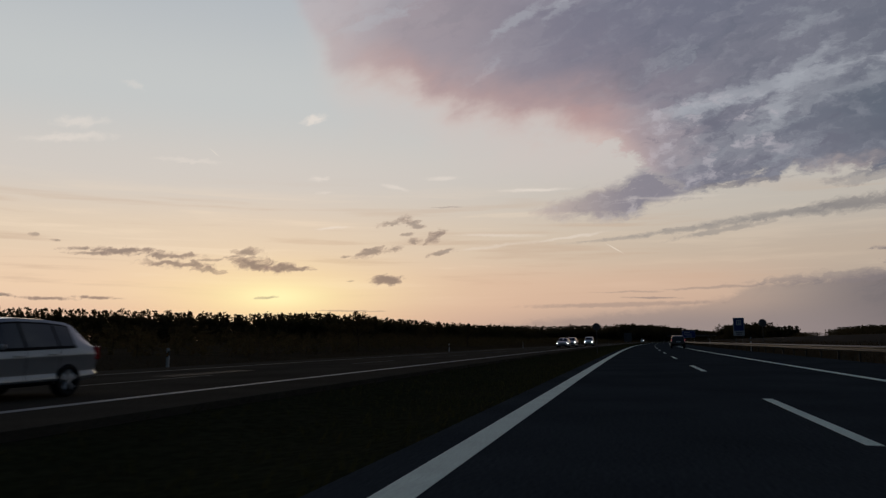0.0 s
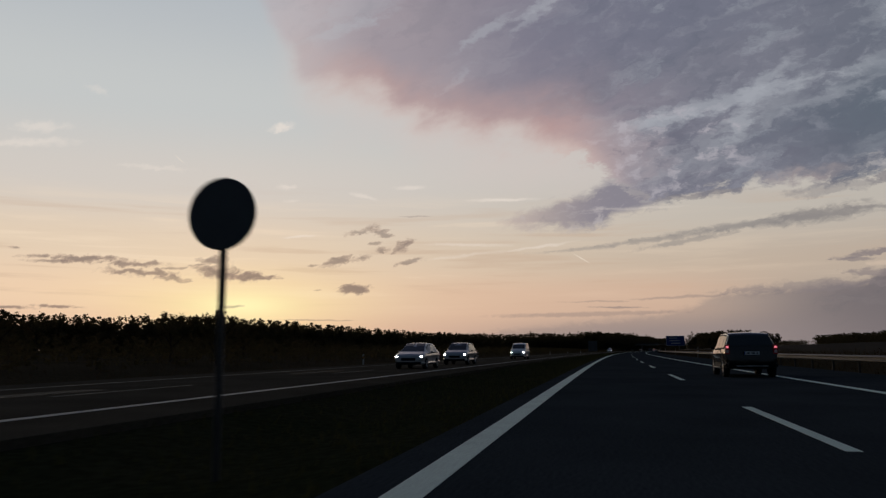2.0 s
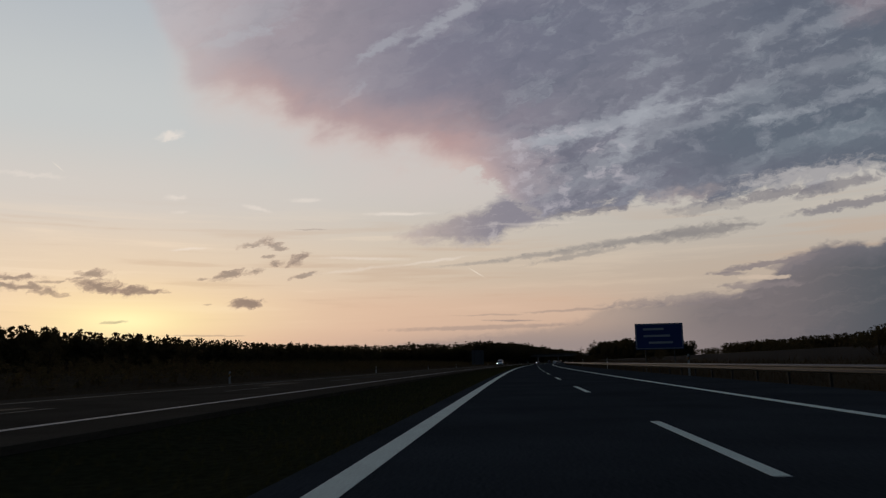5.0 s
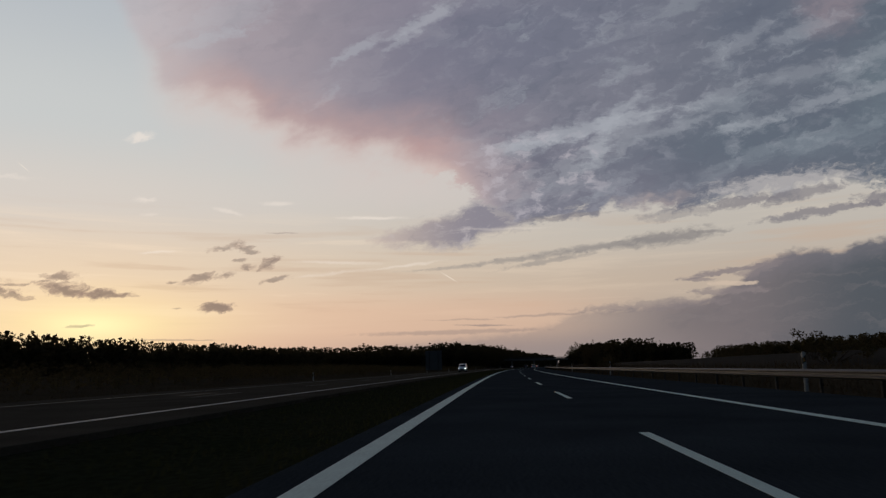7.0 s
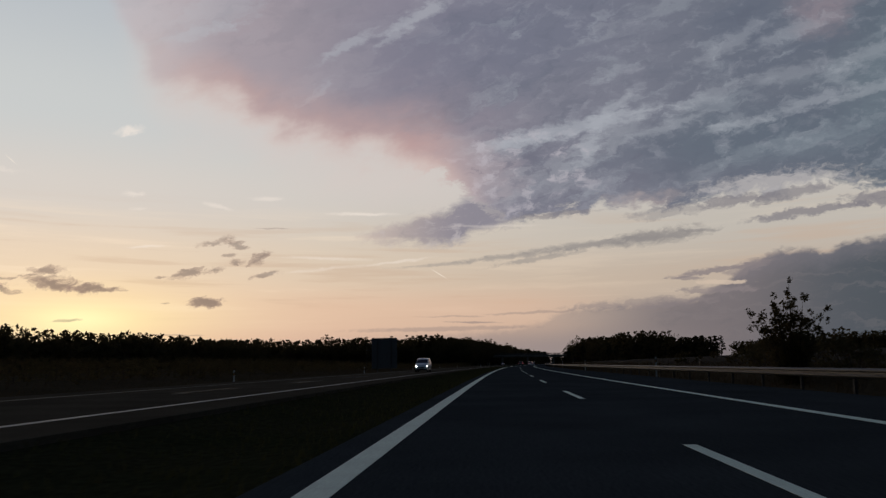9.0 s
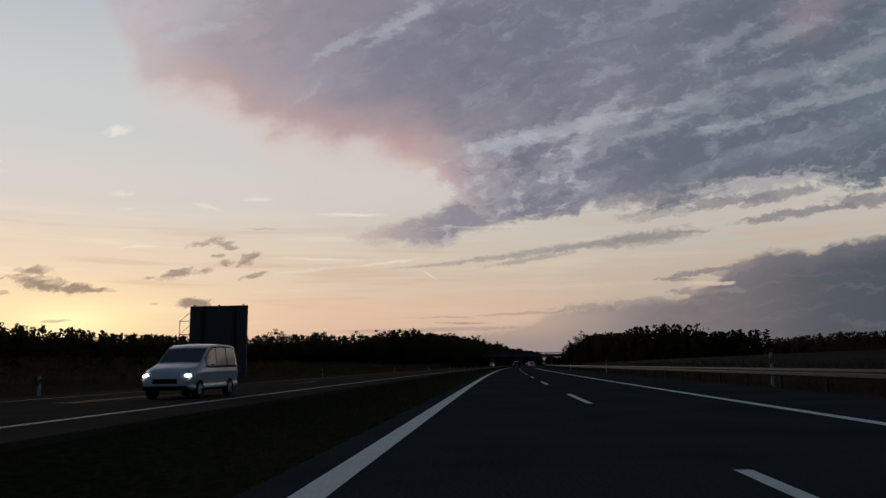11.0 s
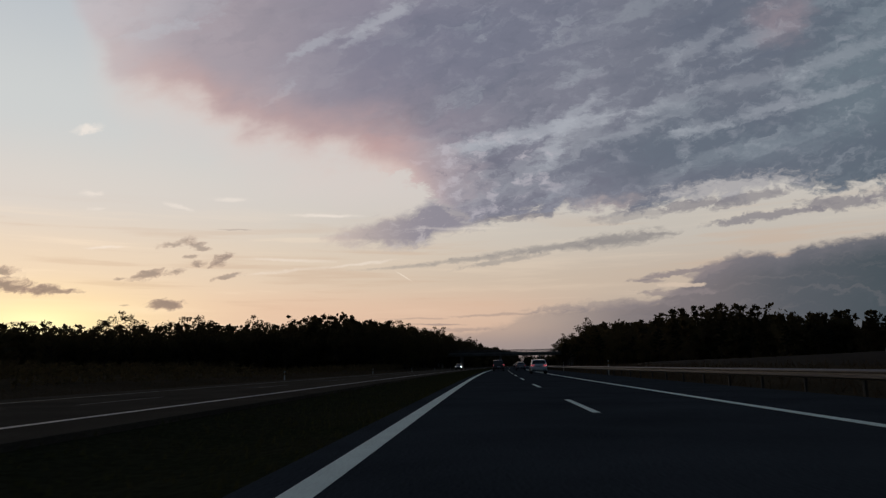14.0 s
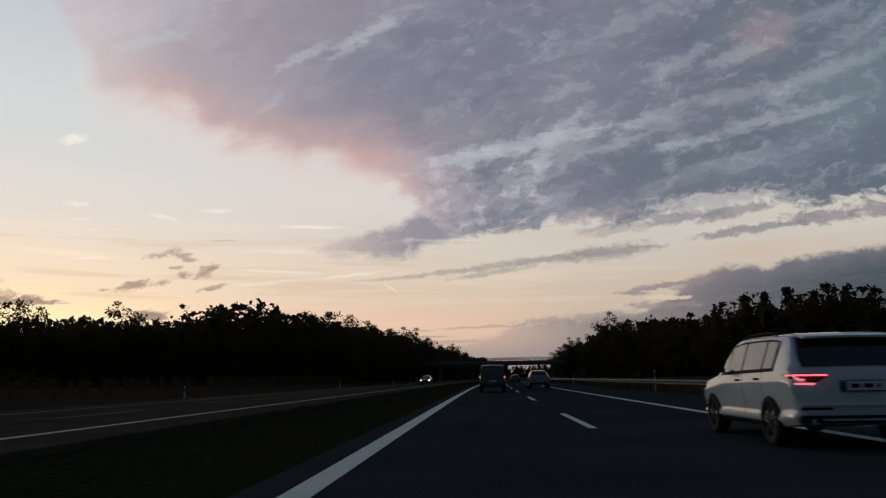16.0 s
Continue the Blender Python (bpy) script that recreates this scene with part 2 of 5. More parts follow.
# bright torn streaks where thin sky shows
for u0, v0, ru, rv, rise, k in ((10.3, 2.3, 1.75, 0.15, 0.22, 0.60), (9.2, 2.62, 1.0, 0.13, 0.16, 0.5), (10.55, 2.72, 0.32, 0.24, 0.7, 0.5), (11.0, 1.95, 0.5, 0.16, 0.75, 0.4),
                                (12.6, 1.75, 0.7, 0.14, 0.45, 0.24), (14.1, 1.3, 0.8, 0.14, 0.2, 0.26), (14.55, 1.78, 0.75, 0.12, 0.36, 0.4), (15.6, 1.55, 0.9, 0.10, 0.34, 0.34), (15.9, 0.8, 1.0, 0.16, 0.4, 0.3),
                                (6.25, 0.92, 0.48, 0.10, 0.55, 0.5), (7.5, 0.38, 0.6, 0.14, 0.55, 0.5), (7.1, 0.75, 0.3, 0.10, 0.6, 0.35), (13.1, 0.75, 0.7, 0.16, 0.6, 0.28), (14.2, 0.55, 0.7, 0.14, 0.4, 0.3),
                                (3.6, 0.72, 0.75, 0.12, 0.25, 0.45), (4.1, 0.25, 0.8, 0.35, 0.3, 0.35), (5.7, 1.78, 0.35, 0.08, 0.8, 0.3), (12.0, 2.25, 0.8, 0.10, 0.3, 0.3), (13.2, 2.2, 0.5, 0.08, 0.25, 0.3)):
    deck_col = patch(deck_col, (u0, v0, ru, rv, rise, k * 0.85), srgb(176, 180, 188), rag=rag(2.0), lo=-0.45, hi=0.65, uv=(US, VS))
deck_col = patch(deck_col, (8.35, 3.05, 1.2, 0.75, 0.0, 0.75), srgb(168, 156, 162), lo=-0.1, hi=0.7, uv=(UW, VW))
# small fleecy cells over the hem in the middle
cells = mul(step(spot(9.0, 3.2, 2.4, 1.0, 0.15), 0.0, 0.45), step(t_cell, 0.50, 0.66))
deck_col = mixc(mul(cells, 0.6), deck_col, srgb(184, 178, 186))
dark_cells = mul(step(spot(9.6, 3.3, 2.6, 1.0, 0.15), 0.0, 0.45), step(t_cell, 0.47, 0.34))
deck_col = mixc(mul(dark_cells, 0.55), deck_col, srgb(104, 104, 120))
# rosy light along the hem on the sun's side
warm_zone = mul(step(U, 2.0, 3.6), step(U, 9.0, 7.4))
rose = mul(step(inside_soft, 1.35, 0.25), warm_zone)
deck_col = mixc(mul(rose, 0.72), deck_col, srgb(192, 160, 156))
rim = mul(step(inside_soft, 0.50, 0.02), warm_zone)
deck_col = mixc(mul(rim, 0.60), deck_col, srgb(222, 194, 184))
deck_col = patch(deck_col, (7.0, 2.7, 1.5, 0.33, 0.0, 0.5), srgb(190, 152, 148), lo=-0.1, hi=0.8, uv=(UW, VW))
deck_col = patch(deck_col, (3.9, 1.7, 0.9, 0.30, 0.0, 0.45), srgb(198, 170, 164), lo=-0.1, hi=0.8, uv=(UW, VW))
# pale warm light through the hem on the far side
deck_col = patch(deck_col, (11.5, 3.65, 0.75, 0.26, 0.2, 0.6), srgb(172, 158, 156), lo=-0.1, hi=0.8, uv=(UW, VW))
deck_col = patch(deck_col, (13.9, 3.25, 1.6, 0.24, 0.12, 0.6), srgb(196, 190, 188), rag=rag(2.2), lo=-0.2, hi=0.7)
haloed = mul(step(inside_soft, -0.9, 0.15), warm_zone)
clear = mixc(mul(haloed, 0.45), clear, srgb(214, 198, 192))
sky = mixc(mul(deck, 0.97), clear, deck_col)
tongue_col = mixc(step(U, 6.2, 8.6), srgb(184, 166, 162), srgb(134, 130, 142))
tongue_col = mixc(mul(step(t_cell, 0.52, 0.66), 0.5), tongue_col, srgb(194, 186, 188))
tongue_col = mixc(mul(step(t_cell, 0.46, 0.34), 0.4), tongue_col, srgb(118, 114, 126))
sky = mixc(mul(tongue, sub(1.0, deck)), sky, tongue_col)
# torn shreds that hang below the deck on the right
for u0, v0, ru, rv, rise, k in ((14.6, 3.72, 1.4, 0.11, 0.17, 0.8), (15.9, 3.48, 1.0, 0.16, 0.1, 0.8), (14.2, 3.42, 0.9, 0.13, 0.25, 0.7), (13.2, 3.55, 0.75, 0.12, 0.2, 0.75), (12.0, 3.78, 0.9, 0.14, 0.12, 0.4), (10.0, 3.85, 0.9, 0.07, 0.12, 0.6), (17.2, 3.3, 1.0, 0.2, 0.1, 0.8)):
    sky = patch(sky, (u0, v0, ru, rv, rise, k), srgb(128, 124, 130), rag=rag(1.7))

# the long streak below it, in two strands
for u0, v0, ru, rv, rise, k in ((11.8, 4.21, 1.0, 0.14, 0.14, 0.85), (10.7, 4.36, 1.5, 0.065, 0.13, 0.75), (9.3, 4.58, 1.2, 0.05, 0.11, 0.6), (9.7, 4.62, 0.9, 0.045, 0.17, 0.55), (12.5, 4.10, 0.4, 0.03, 0.02, 0.6), (8.0, 4.74, 0.9, 0.03, 0.08, 0.4)):
    sky = patch(sky, (u0, v0, ru * 1.1, rv * 1.15, rise, k), srgb(140, 135, 134), rag=rag(1.7), lo=-0.15, hi=0.7, uv=(UT, VT))
# the bank on the right with its pointed end, and the shelf below
bank_top = curve(U, [(-6, 7), (9.6, 5.75), (10.2, 5.52), (11.2, 5.40), (11.9, 5.30), (12.5, 5.24), (13.0, 4.98), (13.4, 4.66), (13.8, 4.48), (14.3, 4.38), (14.62, 4.36), (14.75, 4.42), (15.1, 4.28), (15.7, 4.16), (17, 3.95), (22, 3.2)])
bank_d = add(sub(V, bank_top), off(t_cell, 0.25), off(t_fine, 0.22))
bank = mul(step(bank_d, -0.03, 0.14), add(0.45, mul(step(U, 9.6, 12.4), 0.53)))
bank_col = mixc(step(U, 10.0, 13.0), srgb(146, 134, 132), srgb(116, 109, 113))
bank_col = mixc(step(U, 12.8, 15.4), bank_col, srgb(78, 84, 93))
bank_col = mixc(step(U, 15.0, 17.5), bank_col, srgb(60, 73, 82))
bank_col = mixc(mul(step(bank_d, 0.55, 0.05), step(U, 12.8, 13.6), 0.45), bank_col, srgb(126, 121, 129))
bank_col = mixc(mul(step(t_hair, 0.50, 0.66), 0.16), bank_col, srgb(134, 126, 128))
bank_col = mixc(mul(step(t_wisp, 0.48, 0.34), 0.25), bank_col, srgb(82, 88, 98))
bank_col = mixc(mul(step(E, 3.6, 1.2), step(U, 14.5, 12.0), 0.4), bank_col, srgb(126, 117, 118))
sky = mixc(bank, sky, bank_col)
for u0, v0, ru, rv, rise, k in ((11.6, 5.40, 1.7, 0.11, 0.07, 0.5), (12.9, 4.80, 0.85, 0.09, 0.17, 0.85), (12.35, 4.95, 0.4, 0.04, 0.0, 0.7), (12.9, 5.14, 0.85, 0.08, 0.03, 0.7), (13.5, 4.75, 0.5, 0.16, 0.3, 0.6)):
    sky = patch(sky, (u0, v0, ru, rv, rise, k), srgb(136, 126, 128), rag=rag(1.7), lo=-0.05)
sky = patch(sky, (13.05, 5.01, 0.55, 0.045, 0.03, 0.8), srgb(206, 186, 168), rag=rag(1.7), lo=-0.1)
# thin bars of cloud over the horizon
for u0, v0, ru, rv, rise, k in ((8.6, 5.76, 0.55, 0.022, 0.0, 0.7), (8.0, 5.88, 1.9, 0.05, 0.03, 0.5), (9.6, 5.58, 0.9, 0.03, 0.05, 0.5), (8.2, 5.66, 0.7, 0.02, 0.02, 0.4), (5.0, 4.13, 0.35, 0.015, 0.0, 0.4), (3.0, 6.02, 0.9, 0.02, 0.0, 0.5)):
    sky = patch(sky, (u0, v0, ru, rv, rise, k), srgb(150, 134, 130), rag=rag(1.2), lo=-0.1, hi=0.6)
haze = mul(step(E, 3.0, 0.8), step(A, -12.0, 4.0), step(U, 13.5, 10.5))
sky = mixc(mul(haze, 0.55), sky, srgb(150, 138, 138))

# small dark clouds low over the sun
puff_rag = add(off(t_fine, 1.9), off(t_cell, 0.8))
for u0, v0, ru, rv, rise, k in ((1.05, 4.90, 0.34, 0.075, 0.02, 0.9), (1.15, 5.12, 0.50, 0.13, -0.10, 1.0), (1.9, 5.21, 0.48, 0.075, -0.02, 1.0), (3.85, 5.44, 0.30, 0.085, 0.0, 1.0), (3.15, 5.47, 0.08, 0.015, 0.0, 0.5),
                                (4.0, 4.37, 0.28, 0.06, 0.20, 0.65), (4.38, 4.43, 0.16, 0.06, -0.4, 0.7), (4.8, 4.66, 0.20, 0.10, 0.45, 0.9), (4.37, 4.74, 0.14, 0.05, 0.2, 0.75), (4.26, 4.61, 0.12, 0.035, 0.2, 0.65),
                                (3.55, 4.92, 0.30, 0.085, 0.30, 0.85), (3.98, 4.86, 0.20, 0.06, 0.15, 0.75), (3.08, 5.0, 0.13, 0.025, 0.1, 0.7), (4.92, 4.95, 0.30, 0.05, 0.15, 0.75),
                                (-1.69, 4.83, 0.85, 0.075, -0.03, 0.95), (-2.66, 4.78, 0.4, 0.045, 0.0, 0.8), (-2.34, 4.88, 0.65, 0.04, -0.03, 0.8), (-0.62, 4.95, 0.78, 0.065, -0.05, 0.9), (-0.5, 5.12, 0.8, 0.075, -0.04, 0.9), (0.2, 5.24, 0.35, 0.05, -0.05, 0.8), (0.25, 5.04, 0.3, 0.03, 0.0, 0.7),
                                (-3.72, 4.48, 0.14, 0.04, 0.0, 0.6), (-3.19, 4.60, 0.16, 0.03, -0.1, 0.7), (-3.51, 5.80, 0.68, 0.038, -0.02, 0.9), (-2.31, 5.78, 0.55, 0.034, -0.03, 0.9), (-4.6, 5.72, 0.35, 0.04, -0.1, 0.9), (1.4, 5.78, 0.24, 0.028, 0.05, 0.6)):
    sky = patch(sky, (u0, v0, ru * 1.3, rv * 1.25, rise, 0.85 * k), srgb(164, 142, 130), srgb(118, 105, 104), rag=puff_rag, hi=0.62)
# small bright wisps
for u0, v0, ru, rv, rise, k in ((2.48, 2.43, 0.30, 0.09, 0.1, 0.8), (2.55, 3.55, 0.25, 0.06, 0.05, 0.55), (2.65, 3.8, 0.18, 0.04, 0.0, 0.35), (4.05, 3.75, 0.3, 0.05, -0.25, 0.5), (4.9, 3.61, 0.35, 0.05, 0.0, 0.5), (6.6, 3.86, 0.65, 0.035, 0.0, 0.7),
                                (-2.55, 2.22, 0.7, 0.13, -0.05, 0.5), (-2.8, 2.52, 1.3, 0.10, -0.02, 0.5), (-0.1, 3.1, 0.9, 0.06, -0.1, 0.35), (2.8, 4.47, 0.4, 0.03, 0.05, 0.6), (5.9, 4.84, 1.0, 0.035, 0.10, 0.35), (7.2, 4.70, 0.7, 0.03, 0.14, 0.5), (5.9, 4.65, 0.9, 0.035, -0.02, 0.45), (-1.3, 1.55, 0.3, 0.08, -0.4, 0.3), (8.9, 4.05, 0.9, 0.03, 0.03, 0.3)):
    sky = patch(sky, (u0, v0, ru, rv, rise, 0.75 * k), srgb(242, 230, 219), rag=rag(1.2), lo=-0.2, hi=0.9)
# two vapour trails
for u0, v0, ru, rv, rise in ((0.42, 2.96, 0.14, 0.018, -0.85), (7.95, 4.91, 0.2, 0.02, -0.6)):
    sky = patch(sky, (u0, v0, ru, rv, rise, 0.45), srgb(250, 238, 222), hi=0.9, uv=(U, V))
# overhead and behind the camera the deck goes on unseen, dim and blue with dusk; set this dark to hold down the light
# on the ground
over = step(E, 27.0, 46.0)
sky = mixc(mul(over, 0.94), sky, srgb(44, 56, 84))
away = step(DY, 0.6, -0.2)
sky = mixc(mul(away, 0.96), sky, srgb(37, 51, 66))
sky = mixc(step(E, 0.0, -3.0), sky, srgb(24, 24, 28))
bg = wt.nodes.new("ShaderNodeBackground")
wt.links.new(sky, bg.inputs[0])
bg.inputs[1].default_value = 0.95
# clear-air scattering of the low sun, under the clouds
air = wt.nodes.new("ShaderNodeTexSky")
air.sky_type, air.sun_disc = "NISHITA", False
air.sun_elevation, air.sun_rotation = radians(SUN_E), radians(SUN_A)
bg2 = wt.nodes.new("ShaderNodeBackground")
wt.links.new(air.outputs[0], bg2.inputs[0])
bg2.inputs[1].default_value = 0.002
mix = wt.nodes.new("ShaderNodeAddShader")
wt.links.new(bg.outputs[0], mix.inputs[0])
wt.links.new(bg2.outputs[0], mix.inputs[1])
out = wt.nodes.new("ShaderNodeOutputWorld")
wt.links.new(mix.outputs[0], out.inputs[0])

sun_data = bpy.data.lights.new("sun", "SUN")
sun_data.energy, sun_data.angle, sun_data.color = 0.12, radians(9), (1.0, 0.72, 0.42)
sun = new("sun", sun_data)
sa, se = radians(SUN_A), radians(SUN_E)
sun.matrix_world = look((0, 0, 50), (-math.sin(sa) * math.cos(se), -math.cos(sa) * math.cos(se), 50 - math.sin(se)))

# ---- materials ----
def material(name, base, rough=0.6, metal=0.0, vary=0.0, scale=4.0, fine=0.0, fine_scale=60.0, bump=0.0, bump_scale=80.0, spec=0.5, coat=0.0, other=None, piece=0.0, emit=None, power=0.0):
    m = bpy.data.materials.new(name)
    m.use_nodes = True
    nt = m.node_tree
    b = nt.nodes["Principled BSDF"]
    b.inputs["Base Color"].default_value = (*base, 1)
    b.inputs["Roughness"].default_value = rough
    b.inputs["Metallic"].default_value = metal
    b.inputs["Specular IOR Level"].default_value = spec
    b.inputs["Coat Weight"].default_value = coat
    if emit:
        b.inputs["Emission Color"].default_value = (*emit, 1)
        b.inputs["Emission Strength"].default_value = power
    geo = nt.nodes.new("ShaderNodeNewGeometry")
    col = None

    def blend(f, a, c, mode="MIX"):
        n = nt.nodes.new("ShaderNodeMix")
        n.data_type, n.blend_type = "RGBA", mode
        for i, x in ((0, f), (6, a), (7, c)):
            if hasattr(x, "is_output"):
                nt.links.new(x, n.inputs[i])
            else:
                n.inputs[i].default_value = x if i == 0 else (*x, 1)
        return n.outputs[2]

    def noise_at(sc, det, lo, hi):
        n = nt.nodes.new("ShaderNodeTexNoise")
        nt.links.new(geo.outputs["Position"], n.inputs["Vector"])
        n.inputs["Scale"].default_value, n.inputs["Detail"].default_value = sc, det
        r = nt.nodes.new("ShaderNodeMapRange")
        nt.links.new(n.outputs[0], r.inputs[0])
        r.inputs[1].default_value, r.inputs[2].default_value = lo, hi
        return r.outputs[0], n.outputs[0]

    if vary or other:
        f, _ = noise_at(scale, 5, 0.3, 0.7)
        col = blend(f, base, other or tuple(c * (1 - vary) for c in base))
    if fine:
        f, _ = noise_at(fine_scale, 3, 0.35, 0.65)
        dark = blend(f, (1 - fine,) * 3, (1 + fine,) * 3)
        col = blend(1.0, col if col is not None else base, dark, "MULTIPLY")
    if piece:
        info = nt.nodes.new("ShaderNodeObjectInfo")
        r = nt.nodes.new("ShaderNodeMapRange")
        nt.links.new(info.outputs["Random"], r.inputs[0])
        r.inputs[3].default_value, r.inputs[4].default_value = 1 - piece, 1 + piece
        cc = nt.nodes.new("ShaderNodeCombineColor")
        for i in range(3):
            nt.links.new(r.outputs[0], cc.inputs[i])
        col = blend(1.0, col if col is not None else base, cc.outputs[0], "MULTIPLY")
    if col is not None:
        nt.links.new(col, b.inputs["Base Color"])
    if bump:
        _, h = noise_at(bump_scale, 4, 0, 1)
        n = nt.nodes.new("ShaderNodeBump")
        n.inputs["Strength"].default_value, n.inputs["Distance"].default_value = bump, 0.01
        nt.links.new(h, n.inputs["Height"])
        nt.links.new(n.outputs[0], b.inputs["Normal"])
    return m


M = {
    "asphalt": material("asphalt", (0.056, 0.064, 0.070), 0.95, vary=0.3, scale=0.35, fine=0.25, fine_scale=25, bump=0.35, bump_scale=70, spec=0.0),
    "old_asphalt": material("old_asphalt", (0.095, 0.080, 0.060), 0.95, vary=0.3, scale=0.4, fine=0.2, fine_scale=20, bump=0.3, bump_scale=60, spec=0.0),
    "patch": material("patch_asphalt", (0.030, 0.028, 0.026), 0.9, vary=0.3, scale=1.2, fine=0.2, fine_scale=25, spec=0.1),
    "paint": material("road_paint", (0.76, 0.90, 0.80), 0.75, vary=0.12, scale=1.5, fine=0.12, fine_scale=30, spec=0.2),
    "old_paint": material("worn_road_paint", (0.54, 0.51, 0.46), 0.8, vary=0.3, scale=1.5, fine=0.2, fine_scale=25, spec=0.2),
    "faded_paint": material("faded_road_paint", (0.22, 0.20, 0.17), 0.85, vary=0.45, scale=1.2, fine=0.25, fine_scale=25, spec=0.1),
    "ground": material("verge_ground", (0.050, 0.041, 0.026), 0.95, other=(0.072, 0.055, 0.036), scale=0.12, fine=0.2, fine_scale=6, bump=0.3, bump_scale=9, spec=0.0),
    "median_ground": material("median_soil", (0.024, 0.028, 0.014), 0.95, other=(0.034, 0.033, 0.019), scale=0.3, fine=0.25, fine_scale=6, bump=0.3, bump_scale=9, spec=0.0),
    "field": material("dry_field", (0.022, 0.016, 0.011), 0.95, other=(0.015, 0.012, 0.008), scale=0.03, fine=0.3, fine_scale=3, bump=0.6, bump_scale=5, spec=0.02),
    "steel": material("galvanised_steel", (0.070, 0.069, 0.068), 0.55, 0.35, vary=0.25, scale=2.0, fine=0.1, fine_scale=15),
    "old_steel": material("dull_steel_post", (0.05, 0.048, 0.045), 0.8, 0.2, vary=0.3, scale=3.0, spec=0.2),
    "leaf": material("leaves", (0.066, 0.058, 0.027), 0.85, other=(0.092, 0.066, 0.032), scale=0.5, spec=0.06),
    "needle": material("pine_needles", (0.022, 0.028, 0.016), 0.9, other=(0.028, 0.028, 0.015), scale=0.5, spec=0.06),
    "bark": material("bark", (0.06, 0.045, 0.032), 0.95, vary=0.5, scale=6, bump=0.6, bump_scale=20, spec=0.1),
    "grass": material("grass", (0.040, 0.047, 0.019), 0.95, other=(0.052, 0.050, 0.025), scale=0.8, spec=0.0),
    "dry_grass": material("dry_grass", (0.085, 0.062, 0.038), 0.95, other=(0.060, 0.046, 0.028), scale=0.6, spec=0.0),
    "concrete": material("bridge_concrete", (0.24, 0.23, 0.21), 0.9, vary=0.3, scale=0.5, fine=0.1, fine_scale=8, spec=0.2),
    "sign_back": material("grey_sign_back", (0.11, 0.115, 0.12), 0.55, 0.3, vary=0.15, scale=3, fine=0.05),
    "sign_blue": material("blue_sign_sheet", (0.010, 0.045, 0.22), 0.45, vary=0.1, scale=3, fine=0.04),
    "sign_white": material("white_sign_sheet", (0.55, 0.56, 0.56), 0.5, vary=0.08, scale=3),
    "dark_red": material("red_sign_ring", (0.22, 0.02, 0.02), 0.5, vary=0.1, scale=3),
    "post_white": material("white_plastic_post", (0.52, 0.52, 0.50), 0.6, vary=0.2, scale=8),
    "post_black": material("black_plastic_band", (0.02, 0.02, 0.02), 0.6),
    "reflector": material("amber_reflector", (0.5, 0.25, 0.05), 0.25),
}


def let_light_through(m, share):
    """Thin leaves and blades pass part of the light that falls on their far side."""
    nt = m.node_tree
    b, o = nt.nodes["Principled BSDF"], nt.nodes["Material Output"]
    tr, mx = nt.nodes.new("ShaderNodeBsdfTranslucent"), nt.nodes.new("ShaderNodeMixShader")
    mx.inputs[0].default_value = share
    nt.links.new(b.inputs["Base Color"].links[0].from_socket, tr.inputs[0])
    nt.links.new(b.outputs[0], mx.inputs[1])
    nt.links.new(tr.outputs[0], mx.inputs[2])
    nt.links.new(mx.outputs[0], o.inputs[0])


for key, share in (("leaf", 0.5), ("needle", 0.15), ("grass", 0.45), ("dry_grass", 0.35)):
    let_light_through(M[key], share)


# ---- building helpers ----
def part(name, bm, mat, parent, label="", m=None, smooth=False):
    me = bpy.data.meshes.new(name)
    bm.to_mesh(me)
    bm.free()
    mats = mat if isinstance(mat, (list, tuple)) else (mat,)
    for x in mats:
        me.materials.append(x)
    if smooth:
        for p in me.polygons:
            p.use_smooth = True
    ob = new(name, me)
    if parent is not None:
        ob.parent = parent
    if m is not None:
        ob.matrix_basis = m
    if label:
        ob["label"] = label
    return ob


def empty(name, label, category, group="", m=None):
    ob = new(name)
    ob.empty_display_size = 0.2
    if m is not None:
        ob.matrix_basis = m
    return tagged(ob, label, category, group)


def box(bm, x0, y0, z0, x1, y1, z1, bevel=0.0):
    c = bmesh.ops.create_cube(bm, size=1.0)["verts"]
    bmesh.ops.scale(bm, vec=(x1 - x0, y1 - y0, z1 - z0), verts=c)
    bmesh.ops.translate(bm, vec=((x0 + x1) / 2, (y0 + y1) / 2, (z0 + z1) / 2), verts=c)
    if bevel:
        es = list({e for v in c for e in v.link_edges})
        bmesh.ops.bevel(bm, geom=es, offset=bevel, segments=2, affect="EDGES", profile=0.6)
    return bm


def tube(bm, a, b, r0, r1=None, sides=10, caps=True):
    a, b = Vector(a), Vector(b)
    r1 = r0 if r1 is None else r1
    d = b - a
    q = Vector((0, 0, 1)).rotation_difference(d.normalized()).to_matrix().to_4x4()
    vs = bmesh.ops.create_cone(bm, cap_ends=caps, segments=sides, radius1=r0, radius2=r1, depth=d.length)["verts"]
    bmesh.ops.transform(bm, matrix=Matrix.Translation((a + b) / 2) @ q, verts=vs)
    return vs


def mesh_from(name, verts, faces, mats, mat_index=None, smooth=False):
    me = bpy.data.meshes.new(name)
    me.from_pydata(verts, [], faces)
    for x in mats:
        me.materials.append(x)
    if mat_index is not None:
        me.polygons.foreach_set("material_index", mat_index)
    if smooth:
        me.polygons.foreach_set("use_smooth", [True] * len(me.polygons))
    me.update()
    return me


